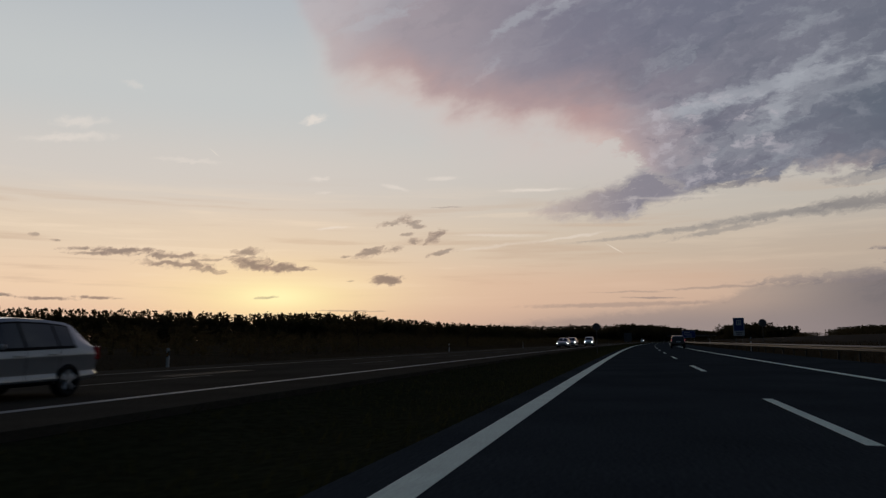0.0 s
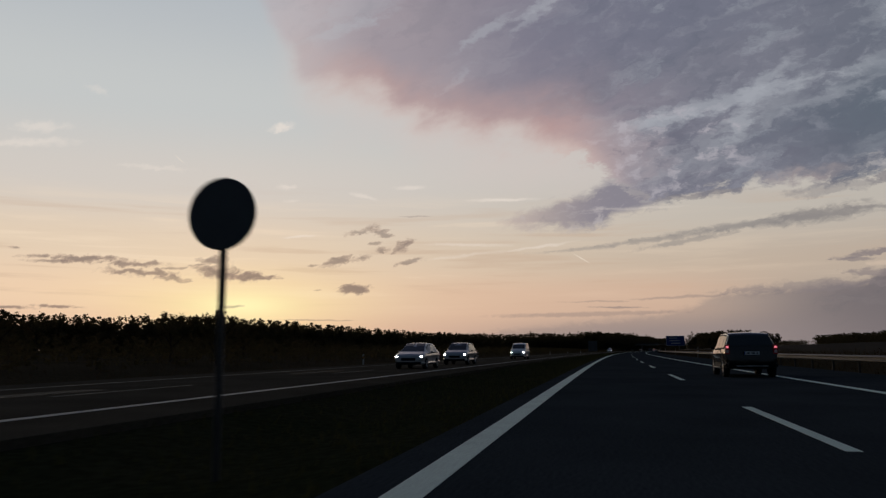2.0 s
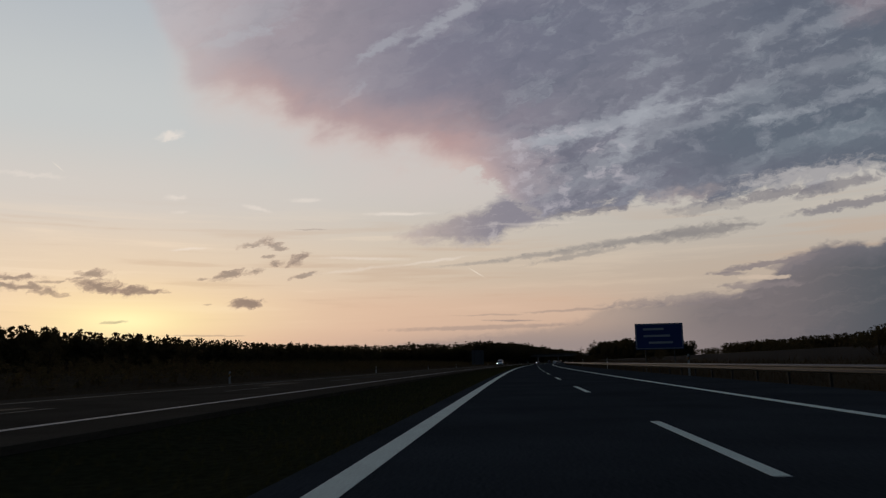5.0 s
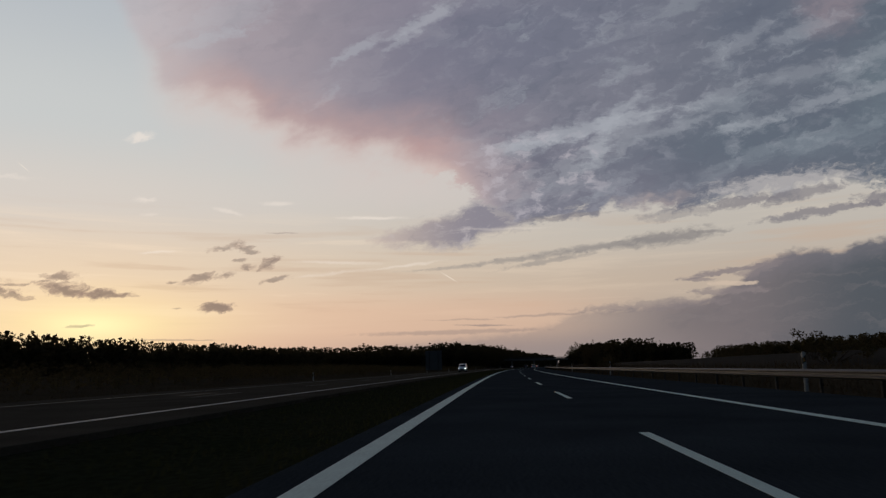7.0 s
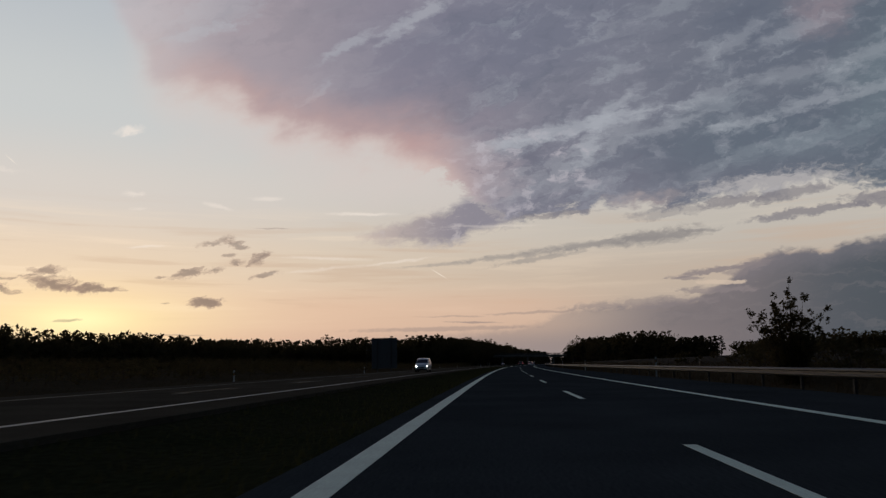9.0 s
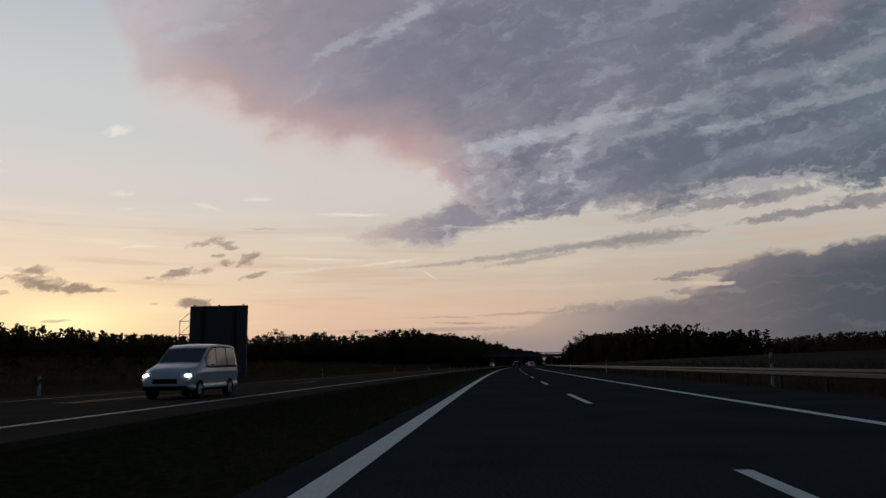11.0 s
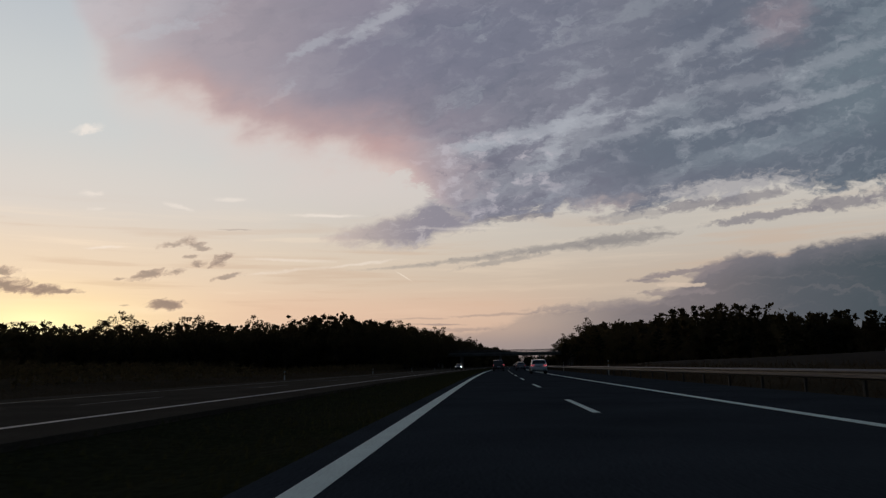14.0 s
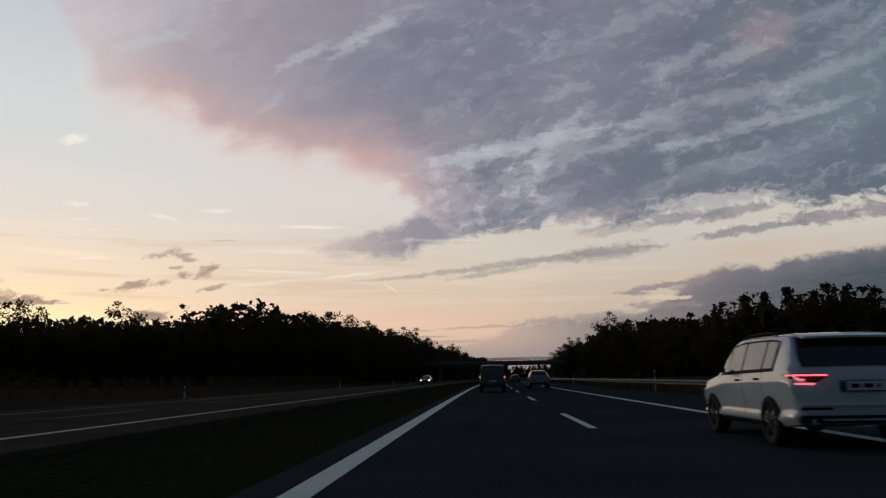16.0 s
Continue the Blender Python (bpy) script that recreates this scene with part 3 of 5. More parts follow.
def strip(name, s0, s1, profile, ds, mats, pick=None, closed=False):
    """A long body along the road: profile is a list of (lat, z) from left to right."""
    ss = np.arange(s0, s1 + 0.001, ds)
    n = len(profile)
    verts, faces, idx = [], [], []
    for s in ss:
        for lat, z in profile:
            verts.append(place(s, lat, z))
    for i in range(len(ss) - 1):
        for j in range(n if closed else n - 1):
            k = (j + 1) % n
            faces.append((i * n + j, i * n + k, (i + 1) * n + k, (i + 1) * n + j))
            idx.append(pick(ss[i], j) if pick else 0)
    if closed:
        faces.append(tuple(range(n))[::-1])
        faces.append(tuple((len(ss) - 1) * n + j for j in range(n)))
        idx += [0, 0]
    return mesh_from(name, verts, faces, mats, idx)


# ---- ground and roads ----
EDGE_L, LANE, EDGE_R = -1.55, 2.20, 5.95
O_IN, O_LANE, O_OUT = -9.0, -12.75, -16.5


def smooth01(x):
    x = min(max(x, 0.0), 1.0)
    return x * x * (3 - 2 * x)


def ramp(x, pts):
    return float(np.interp(x, [p[0] for p in pts], [p[1] for p in pts]))


def ground_z(s, lat):
    if -19.2 < lat < 10.3:
        if -6.9 < lat < -2.2:
            return -0.03 - 0.28 * math.sin(math.pi * (lat + 6.9) / 4.7) ** 0.7
        return -0.13
    if lat >= 10.3:
        rise = ramp(s, [(-200, 1.0), (60, 0.9), (250, 1.0), (600, 1.0), (720, 0.35), (1100, 0.2)])
        z = ramp(lat, [(10.3, -0.10), (12.0, 0.0), (15.0, 0.55), (22, 1.15), (60, 2.4), (110, 4.2), (190, 6.6), (400, 9), (3000, 14)])
        return -0.10 + (z + 0.10) * rise + 0.25 * noise.noise((s * 0.03, lat * 0.05, 0)) * smooth01((lat - 12) / 10)
    z = ramp(-lat, [(19.2, -0.1), (22, -0.45), (27, 0.1), (45, 0.3), (120, 0.6), (400, 2.0), (3000, 10)])
    return z + 0.3 * noise.noise((s * 0.03, lat * 0.05, 3)) * smooth01((-lat - 22) / 10)


def build_ground():
    lats = [-3000, -1500, -800, -500, -350, -250, -180, -130, -95, -75, -60, -48, -40, -34, -29, -25, -23, -21, -19.2, -19.0, -12, -7.05, -6.9, -6.3, -5.7, -5, -4.3, -3.6, -3, -2.6, -2.2, -2.1, 3, 10.2, 10.35, 11, 12, 13, 14, 15, 17, 19, 22, 26, 32, 40, 50, 62, 76, 95, 120, 150, 190, 260, 400, 700, 1400, 3000]
    ss = [-2500, -1200, -600, -300] + [x for x in range(-200, 1200, 8)] + [1300, 1500, 1800, 2200, 2800, 3800]
    verts = [place(s, lat, ground_z(s, lat)) for s in ss for lat in lats]
    n = len(lats)
    faces, idx = [], []
    for i in range(len(ss) - 1):
        for j in range(n - 1):
            faces.append((i * n + j, i * n + j + 1, (i + 1) * n + j + 1, (i + 1) * n + j))
            idx.append(1 if lats[j] >= 16 else 2 if -7.1 < lats[j] < -2.0 else 0)
    ob = new("ground", mesh_from("ground", verts, faces, [M["ground"], M["field"], M["median_ground"]], idx, smooth=True))
    return tagged(ob, "dark grassy verges and brown fields beside the motorway", "ground", kind="structure")


build_ground()
road = new("road", strip("road", -150, 2200, [(-2.15, -0.25), (-2.15, -0.004), (-2.1, 0.0), (2.2, 0.0), (10.0, 0.0), (10.06, -0.005), (10.06, -0.25)], 10, [M["asphalt"]]))
tagged(road, "dark smooth asphalt motorway carriageway with hard shoulder", "road", kind="structure")
road2 = new("road", strip("road", -150, 2200, [(-19.0, -0.25), (-19.0, -0.005), (-18.9, 0.0), (-12.7, 0.0), (-7.1, 0.0), (-7.05, -0.005), (-7.05, -0.25)], 10, [M["old_asphalt"]]))
tagged(road2, "worn grey asphalt of the opposite motorway carriageway", "road", kind="structure")


def painted(name, s0, s1, lat, width, mat, parent, ds=10.0, label=""):
    w = width / 2
    ob = new(name, strip(name, s0, s1, [(lat - w, 0.0005), (lat - w, 0.004), (lat + w, 0.004), (lat + w, 0.0005)], ds, [mat]))
    ob.parent = parent
    if label:
        ob["label"] = label
    return ob


painted("edge_line", -150, 2200, EDGE_L, 0.30, M["paint"], road, label="broad white edge line")
painted("edge_line", -150, 2200, EDGE_R, 0.26, M["paint"], road, label="broad white edge line")
painted("edge_line", -150, 2200, O_IN, 0.26, M["old_paint"], road2, label="worn white edge line")
painted("edge_line", -150, 2200, O_OUT, 0.26, M["faded_paint"], road2, label="worn white edge line")
DASH0 = 14.1
k = math.floor((-150 - DASH0) / 18) + 1
while DASH0 + 18 * k < 1300:
    s = DASH0 + 18 * k
    painted("lane_dash", s - 6, s, LANE, 0.16, M["paint"], road, ds=6)
    painted("lane_dash", s - 6 + 7, s + 7, O_LANE, 0.15, M["faded_paint"], road2, ds=6)
    k += 1

# dark repair patches in the worn surface
mend = np.random.default_rng(71)
s = 20.0
while s < 720:
    length = 4.0 + 4.0 * mend.random()
    ob = painted("asphalt_patch", s, s + length, -13.0 - 1.4 * mend.random(), 0.45 + 0.5 * mend.random(), M["patch"], road2, ds=length)
    ob["label"] = "dark repair patch"
    s += 16 + 14 * mend.random()


# ---- trees ----


def leaf_quads(centres, radii, count, size, r, flat=0.75):
    """Small bent leaf clumps scattered through blobs; returns vertices and quads."""
    n = len(centres) * count
    c = np.repeat(np.array(centres), count, 0)
    rad = np.repeat(np.array(radii), count)[:, None]
    d = r.normal(size=(n, 3))
    d /= np.linalg.norm(d, axis=1)[:, None]
    p = c + d * rad * (r.random((n, 1)) ** 0.45) * np.array([1, 1, flat])
    u = r.normal(size=(n, 3))
    u /= np.linalg.norm(u, axis=1)[:, None]
    w = np.cross(u, r.normal(size=(n, 3)))
    w /= np.linalg.norm(w, axis=1)[:, None]
    k = size * (0.5 + r.random((n, 1)))
    q = np.stack([p - u * k, p + w * k * 0.55 + u * k * 0.1, p + u * k, p - w * k * 0.5 - u * k * 0.15], 1)
    return q.reshape(-1, 3)


def quads(n):
    return np.arange(n * 4).reshape(n, 4).tolist()


def broadleaf_plan(h, r, sparse=1.0, bare=0.28):
    """Trunk line, limbs and blob centres of one broad-leaved tree."""
    limbs, centres, radii = [], [], []
    lean = Vector((r.normal() * 0.03, r.normal() * 0.03, 1))
    top = lean * h * 0.82
    m = int(9 + h * 0.5)
    for i in range(m):
        f = bare + (0.9 - bare) * (i + r.random() * 0.6) / m
        start = lean * h * f * 0.86
        a = i * 2.4 + r.random()
        reach = h * (0.30 - 0.20 * abs(f - 0.5)) * (0.7 + 0.6 * r.random())
        end = start + Vector((math.cos(a) * reach, math.sin(a) * reach, reach * (0.5 + 0.7 * r.random())))
        limbs.append((start, end, 0.018 * h * (1 - f) + 0.02))
        for j in range(3):
            q = start.lerp(end, 0.55 + 0.25 * j) + Vector(r.normal(size=3)) * 0.05 * h
            centres.append(tuple(q))
            radii.append(h * (0.06 + 0.05 * r.random()) * sparse)
    centres.append(tuple(top + Vector((0, 0, h * 0.06))))
    radii.append(h * 0.1)
    return top, limbs, centres, radii


def pine_plan(h, r):
    limbs, centres, radii = [], [], []
    top = Vector((r.normal() * 0.02 * h, r.normal() * 0.02 * h, h * 0.97))
    m = 13
    for i in range(m):
        f = 0.42 + 0.55 * i / m
        start = top * f
        a = i * 2.6 + r.random()
        reach = h * 0.22 * (1.08 - f) * (0.8 + 0.6 * r.random()) + 0.04 * h
        end = start + Vector((math.cos(a) * reach, math.sin(a) * reach, reach * 0.25))
        limbs.append((start, end, 0.02 * h * (1.1 - f)))
        for j in range(2):
            q = start.lerp(end, 0.55 + 0.4 * j)
            centres.append(tuple(q))
            radii.append(h * (0.035 + 0.045 * r.random()))
    centres.append(tuple(top))
    radii.append(h * 0.04)
    return top, limbs, centres, radii


def make_tree(name, label, h, r, pine=False, leaves=42, size=0.22, sparse=1.0, bare=0.28, group="trees at the edge of the wood"):
    top, limbs, centres, radii = pine_plan(h, r) if pine else broadleaf_plan(h, r, sparse, bare)
    ob = empty(name, label, "tree", group)
    bm = bmesh.new()
    p0, n = Vector((0, 0, -0.3)), 5
    for i in range(n):
        p1 = top * ((i + 1) / n) + Vector((r.normal(), r.normal(), 0)) * 0.012 * h * (i < n - 1)
        tube(bm, p0, p1, 0.02 * h * (1 - i / n) + 0.02, 0.02 * h * (1 - (i + 1) / n) + 0.015, 8, False)
        p0 = p1
    for a, b, w in limbs:
        tube(bm, a, a.lerp(b, 0.6), w, w * 0.6, 5, False)
        tube(bm, a.lerp(b, 0.6), b + Vector((0, 0, 0.03 * h)), w * 0.6, 0.012, 5, False)
    part("trunk", bm, M["bark"], ob)
    v = leaf_quads(centres, radii, leaves, size, r, 0.55 if pine else 0.8)
    crown = new("crown", mesh_from("crown", v.tolist(), quads(len(v) // 4), [M["needle" if pine else "leaf"]]))
    crown.parent = ob
    return ob


def on_ground(s, lat, turn=0.0, scale=1.0):
    return stand(s, lat, ground_z(s, lat), turn) @ Matrix.Scale(scale, 4)


# edge of the wood on either side, as (s, lat)
WOOD_L = [(-250, -270), (225, -225), (340, -160), (470, -160), (600, -135), (700, -122), (712, -84), (726, -42), (745, -32), (860, -29), (1000, -27), (1500, -26)]
WOOD_R = [(690, 120), (690, 62), (715, 44), (780, 27), (860, 24), (1000, 23), (1500, 23)]


def full_crown(h, r, pine):
    """Blob centres of a tree that is leafy down to the ground."""
    c, q = [], []
    n = 13 if pine else 15
    for i in range(n):
        f = (i + r.random()) / n
        if pine:
            w = 0.25 * h * (1.05 - f) ** 0.8
        else:
            w = 0.36 * h * math.sqrt(max(0.0, 1 - (2 * f - 0.95) ** 2 * 0.9))
        a = r.random() * 6.283
        k = w * math.sqrt(r.random())
        c.append((math.cos(a) * k, math.sin(a) * k, h * (0.04 + 0.90 * f)))
        q.append(h * ((0.06 if pine else 0.10) + 0.05 * r.random()))
    c.append((0, 0, h * 0.95))
    q.append(h * 0.05)
    return c, q


def build_wood(name, edge, label, depth, gap, low, high, side, seed, leaves=12, share_pine=0.3, under=5, clump=0.05, gaps=-9.0, core=12):
    """A far wood: trees in rows behind its edge, joined."""
    r = np.random.default_rng(seed)
    V, TV, TF = [], [], []
    nt = 0
    pts = []
    for (s0, l0), (s1, l1) in zip(edge[:-1], edge[1:]):
        length = math.hypot(s1 - s0, l1 - l0)
        nx, ny = -(l1 - l0) / length, (s1 - s0) / length
        if ny * side < 0:
            nx, ny = -nx, -ny
        for k in range(max(1, int(length / gap))):
            for row in range(3 if s0 < 1000 else 2):
                f = (k + r.random()) / max(1, int(length / gap))
                dd = row * depth / 3 + r.random() * depth / 3
                pts.append((s0 + (s1 - s0) * f + nx * dd, l0 + (l1 - l0) * f + ny * dd, row))
    for s, lat, row in pts:
        if noise.noise((s * 0.035, lat * 0.035, seed + 5)) < gaps:
            continue
        h = low + (high - low) * (0.75 + 0.4 * noise.noise((s * 0.02, lat * 0.02, seed))) * (0.82 + 0.36 * r.random())
        p = place(s, lat, ground_z(s, lat) - 0.2)
        pine = r.random() < share_pine
        c, q = full_crown(h, r, pine)
        V.append(leaf_quads(c, q, leaves if row < 2 else leaves // 2, clump * h, r) + np.array(p))
        # shaded inner boughs that close the crown
        c = [(r.normal() * 0.10 * h, r.normal() * 0.10 * h, h * (0.08 + 0.68 * r.random())) for _ in range(core)]
        V.append(leaf_quads(c, [0.08 * h] * core, 2, 0.13 * h, r) + np.array(p))
        w = 0.014 * h
        a = [p + Vector((math.cos(i * 2.1) * w, math.sin(i * 2.1) * w, 0)) for i in range(3)]
        TV += a + [p + Vector((0, 0, h * 0.9))]
        TF += [(nt, nt + 1, nt + 3), (nt + 1, nt + 2, nt + 3), (nt + 2, nt, nt + 3)]
        nt += 4
        # undergrowth at its foot
        c = [(r.normal() * 2.2, r.normal() * 2.2, 0.4 + 0.55 * h * r.random() ** 1.3) for _ in range(under)]
        V.append(leaf_quads(c, [0.15 * h] * under, 10, 0.055 * h, r) + np.array(p))
    v = np.concatenate(V)
    n = len(v) // 4
    verts = v.tolist() + [tuple(x) for x in TV]
    faces = quads(n) + [tuple(i + n * 4 for i in f) for f in TF]
    me = mesh_from(name, verts, faces, [M["leaf"], M["bark"]], [0] * n + [1] * len(TF))
    return tagged(new(name, me), label, "wood", kind="stuff")


build_wood("far_wood", [(-250, -275), (225, -230), (340, -165), (470, -165), (600, -142), (705, -128)], "dark far wood along the fields, in silhouette", 36, 2.7, 9.8, 15.6, -1, 3, leaves=12, under=4, clump=0.035, share_pine=0.45)
build_wood("roadside_wood", [(706, -125), (716, -88), (732, -50)], "dense dark mixed wood at the end of the field", 26, 2.9, 7.6, 12.2, -1, 16, leaves=18, clump=0.036)
build_wood("roadside_wood", [(732, -48), (750, -40), (860, -36)], "dense dark mixed wood beside the opposite carriageway", 26, 2.8, 11.6, 18.0, -1, 4, leaves=20, clump=0.033)
build_wood("roadside_wood", [(860, -36), (1010, -32), (1500, -30)], "far dark mixed wood beyond the road bridge", 26, 3.0, 11.6, 18.0, -1, 17, leaves=9)
build_wood("roadside_wood", [(722, -200), (736, -135), (746, -92), (765, -62)], "dense dark mixed wood behind the front trees", 44, 3.0, 12.0, 17.0, -1, 14, leaves=14, clump=0.038)
build_wood("roadside_wood", [(700, 94), (700, 70), (722, 54)], "dense dark pine wood at the end of the field", 26, 2.9, 8.2, 13.0, 1, 15, share_pine=0.7, leaves=18, clump=0.040)
build_wood("roadside_wood", [(722, 54), (785, 36), (860, 31)], "dense dark pine wood beside the hard shoulder", 26, 2.8, 10.8, 16.8, 1, 5, share_pine=0.7, leaves=20, clump=0.034)
build_wood("roadside_wood", [(860, 31), (1010, 28), (1500, 26)], "far dark pine wood beyond the road bridge", 26, 3.0, 9.6, 15.5, 1, 18, share_pine=0.7, leaves=9)
build_wood("far_wood", [(-200, 215), (150, 195), (420, 215), (700, 190)], "low far wood on the rise, in silhouette", 24, 2.8, 8.5, 15.0, 1, 6, gaps=-0.30, leaves=10, under=4, clump=0.038)
build_wood("far_wood", [(690, 200), (780, 168), (900, 140)], "low far wood behind the end of the field, in silhouette", 18, 3.0, 9.5, 15.0, 1, 19, leaves=9, under=4, clump=0.04)
build_wood("far_wood", [(1450, -60), (1480, -20), (1490, 20), (1450, 60)], "far wood where the road bends out of sight", 30, 3.0, 10, 16, -1, 8, clump=0.035, leaves=16)
build_wood("hedgerow", [(60, 112), (250, 105), (330, 128)], "straggling dark hedgerow on the crest of a field", 8, 3.4, 1.2, 3.6, 1, 9, leaves=9, under=4, gaps=-0.2, core=3)
build_wood("hedgerow", [(400, 96), (520, 92), (640, 84)], "straggling dark hedgerow on the crest of a field", 8, 3.6, 1.2, 4.2, 1, 10, leaves=9, under=4, gaps=-0.15, core=3)
build_wood("scrub", [(-60, -27), (200, -26), (450, -27), (620, -28), (735, -27)], "low dark scrub on the verge beyond the opposite carriageway", 9, 1.7, 0.7, 1.9, -1, 12, leaves=5, share_pine=0.0, under=1, core=2)
build_wood("scrub", [(-60, -48), (200, -46), (450, -52), (700, -60)], "dark thicket on the land beyond the opposite carriageway", 16, 2.6, 1.4, 3.0, -1, 13, leaves=5, share_pine=0.0, under=2, core=2)

protos = [
    make_tree("tree", "broad-leaved tree with an open dark crown at the wood's edge", 12.0, np.random.default_rng(21), leaves=60, size=0.2, sparse=1.15, bare=0.12),
    make_tree("tree", "slender broad-leaved tree with sparse foliage at the wood's edge", 12.0, np.random.default_rng(22), leaves=40, size=0.19, sparse=1.0, bare=0.14),
    make_tree("tree", "rounded broad-leaved tree with dense foliage at the wood's edge", 10.5, np.random.default_rng(23), leaves=70, size=0.2, sparse=1.3, bare=0.08),
    make_tree("tree", "tall dark pine with a tufted crown at the wood's edge", 14.0, np.random.default_rng(24), pine=True, leaves=130, size=0.15),
    make_tree("tree", "dark pine with layered boughs at the wood's edge", 13.0, np.random.default_rng(25), pine=True, leaves=130, size=0.15),
]
used = [False] * len(protos)


def plant(i, s, lat, scale, turn):
    m = on_ground(s, lat, turn, scale)
    if used[i]:
        copy_thing(protos[i], m)
    else:
        protos[i].matrix_basis = m
        used[i] = True


def along(edge, s):
    return float(np.interp(s, [p[0] for p in edge], [p[1] for p in edge]))


r = np.random.default_rng(11)
lat = -120.0
while lat < -36:
    plant(int(r.choice([0, 1, 2, 0, 1])), 702 + (lat + 120) * 0.3 + 8 * r.random(), lat, 0.84 + 0.40 * r.random(), 360 * r.random())
    lat += 3.4 + 3.0 * r.random()
s = 738.0
while s < 985:
    plant(int(r.choice([0, 1, 2, 0, 1])), s, along(WOOD_L, s) - 4 * r.random(), 0.92 + 0.38 * r.random(), 360 * r.random())
    s += 3.2 + 3.2 * r.random()
lat = 92.0
while lat > 46:
    plant(int(r.choice([3, 4, 3, 2])), 690 + 8 * r.random() + (0 if lat > 62 else (62 - lat) * 1.4), lat, 0.62 + 0.42 * r.random(), 360 * r.random())
    lat -= 4.0 + 3 * r.random()
s = 716.0
while s < 985:
    plant(int(r.choice([3, 4, 0, 2, 3])), s, along(WOOD_R[2:], s) + 5 * r.random(), 0.78 + 0.38 * r.random(), 360 * r.random())
    s += 3.4 + 3.5 * r.random()

# young trees and bushes by the road
def shoot_tree(name, label, h, w, seed):
    r = np.random.default_rng(seed)
    ob = empty(name, label, "tree", "young roadside trees")
    bm = bmesh.new()
    c, q = [], []
    for i in range(26):
        a = i * 2.4
        k = w * math.sqrt((i + 0.5) / 26)
        x, y = math.cos(a) * k, math.sin(a) * k
        top = h * (0.60 + 0.40 * r.random()) * (1.0 - 0.22 * k / w)
        p0 = Vector((x * 0.12, y * 0.12, -0.2))
        p1 = Vector((x * 0.6, y * 0.6, top * 0.5))
        p2 = Vector((x * 1.05 + r.normal() * 0.14, y + r.normal() * 0.14, top))
        tube(bm, p0, p1, 0.045, 0.022, 6, False)
        tube(bm, p1, p2, 0.022, 0.005, 6, False)
        for f in np.linspace(0.12, 1.0, 12):
            q0 = p0.lerp(p1, f * 2) if f < 0.5 else p1.lerp(p2, f * 2 - 1)
            c.append(tuple(q0 + Vector(r.normal(size=3)) * 0.12))
            q.append(0.26 - 0.10 * f)
    part("trunk", bm, M["bark"], ob)
    v = leaf_quads(c, q, 20, 0.07, r, 1.0)
    crown = new("crown", mesh_from("crown", v.tolist(), quads(len(v) // 4), [M["leaf"]]))
    crown.parent = ob
    return ob


young = [
    shoot_tree("roadside_tree", "young many-stemmed tree with upright leafy shoots behind the guard rail", 4.5, 1.45, 31),
    make_tree("roadside_tree", "young broad-leaved tree with a thin crown on the verge", 5.0, np.random.default_rng(32), leaves=40, size=0.11, sparse=1.1, bare=0.15, group="young roadside trees"),
]
young[0].matrix_basis = on_ground(361, 11.95, 20)
first = True
for s, lat, h in ((100, -38.6, 5.2), (120.5, -27.5, 3.7), (128, -36, 4.0), (131, -56, 4.6), (138, -58, 4.4), (163, -48, 3.8), (252, -47, 3.6), (276, -44, 4.0)):
    m = on_ground(s, lat, s * 37, h / 5.0)
    if first:
        young[1].matrix_basis = m
        first = False
    else:
        copy_thing(young[1], m)


def bush(s, lat, h, w, seed, label):
    r = np.random.default_rng(seed)
    ob = empty("bush", label, "bush", "bushes on the verge", on_ground(s, lat))
    n = 12
    c = [(r.normal() * w * 0.35, r.normal() * w * 0.35, h * (0.2 + 0.7 * r.random())) for _ in range(n)]
    for x, y, z in c:
        bm = bmesh.new()
        tube(bm, (x * 0.15, y * 0.15, -0.1), (x * 0.9, y * 0.9, z), 0.025, 0.008, 5, False)
        part("stem", bm, M["bark"], ob)
    v = leaf_quads(c, [0.24 * h] * n, 60, 0.09, r)
    f = new("foliage", mesh_from("foliage", v.tolist(), quads(len(v) // 4), [M["leaf"]]))
    f.parent = ob


for i, (s, lat, h, w) in enumerate(((358.5, 13.4, 1.7, 2.2), (364, 13.0, 2.0, 2.6), (369, 15.5, 1.9, 2.8), (382, 17, 1.3, 2.4), (405, 18, 1.1, 2.0), (300, 19, 1.8, 3.0), (310, 22, 2.1, 3.0), (226, 20, 1.8, 2.8))):
    bush(s, lat, h, w, 50 + i, "low dark leafy bush on the grassy bank behind the guard rail")


# ---- grass ----
def grass_strip(name, label, s0, s1, l0, l1, count, h, mat, seed):
    r = np.random.default_rng(seed)
    ss = s0 + (s1 - s0) * r.random(count)
    ll = l0 + (l1 - l0) * r.random(count)
    V = np.empty((count, 3, 3))
    for i in range(count):
        p = place(ss[i], ll[i], ground_z(ss[i], ll[i]) - 0.02)
        a, k, w = r.random() * 6.283, h * (0.4 + r.random()), 0.014 + 0.022 * r.random()
        d = np.array((math.cos(a) * w, math.sin(a) * w, 0))
        p = np.array(p)
        V[i] = (p - d, p + d, p + np.array((r.normal() * 0.4 * k, r.normal() * 0.4 * k, k)))
    me = mesh_from(name, V.reshape(-1, 3).tolist(), np.arange(count * 3).reshape(-1, 3).tolist(), [mat])
    return tagged(new(name, me), label, "grass", kind="stuff")


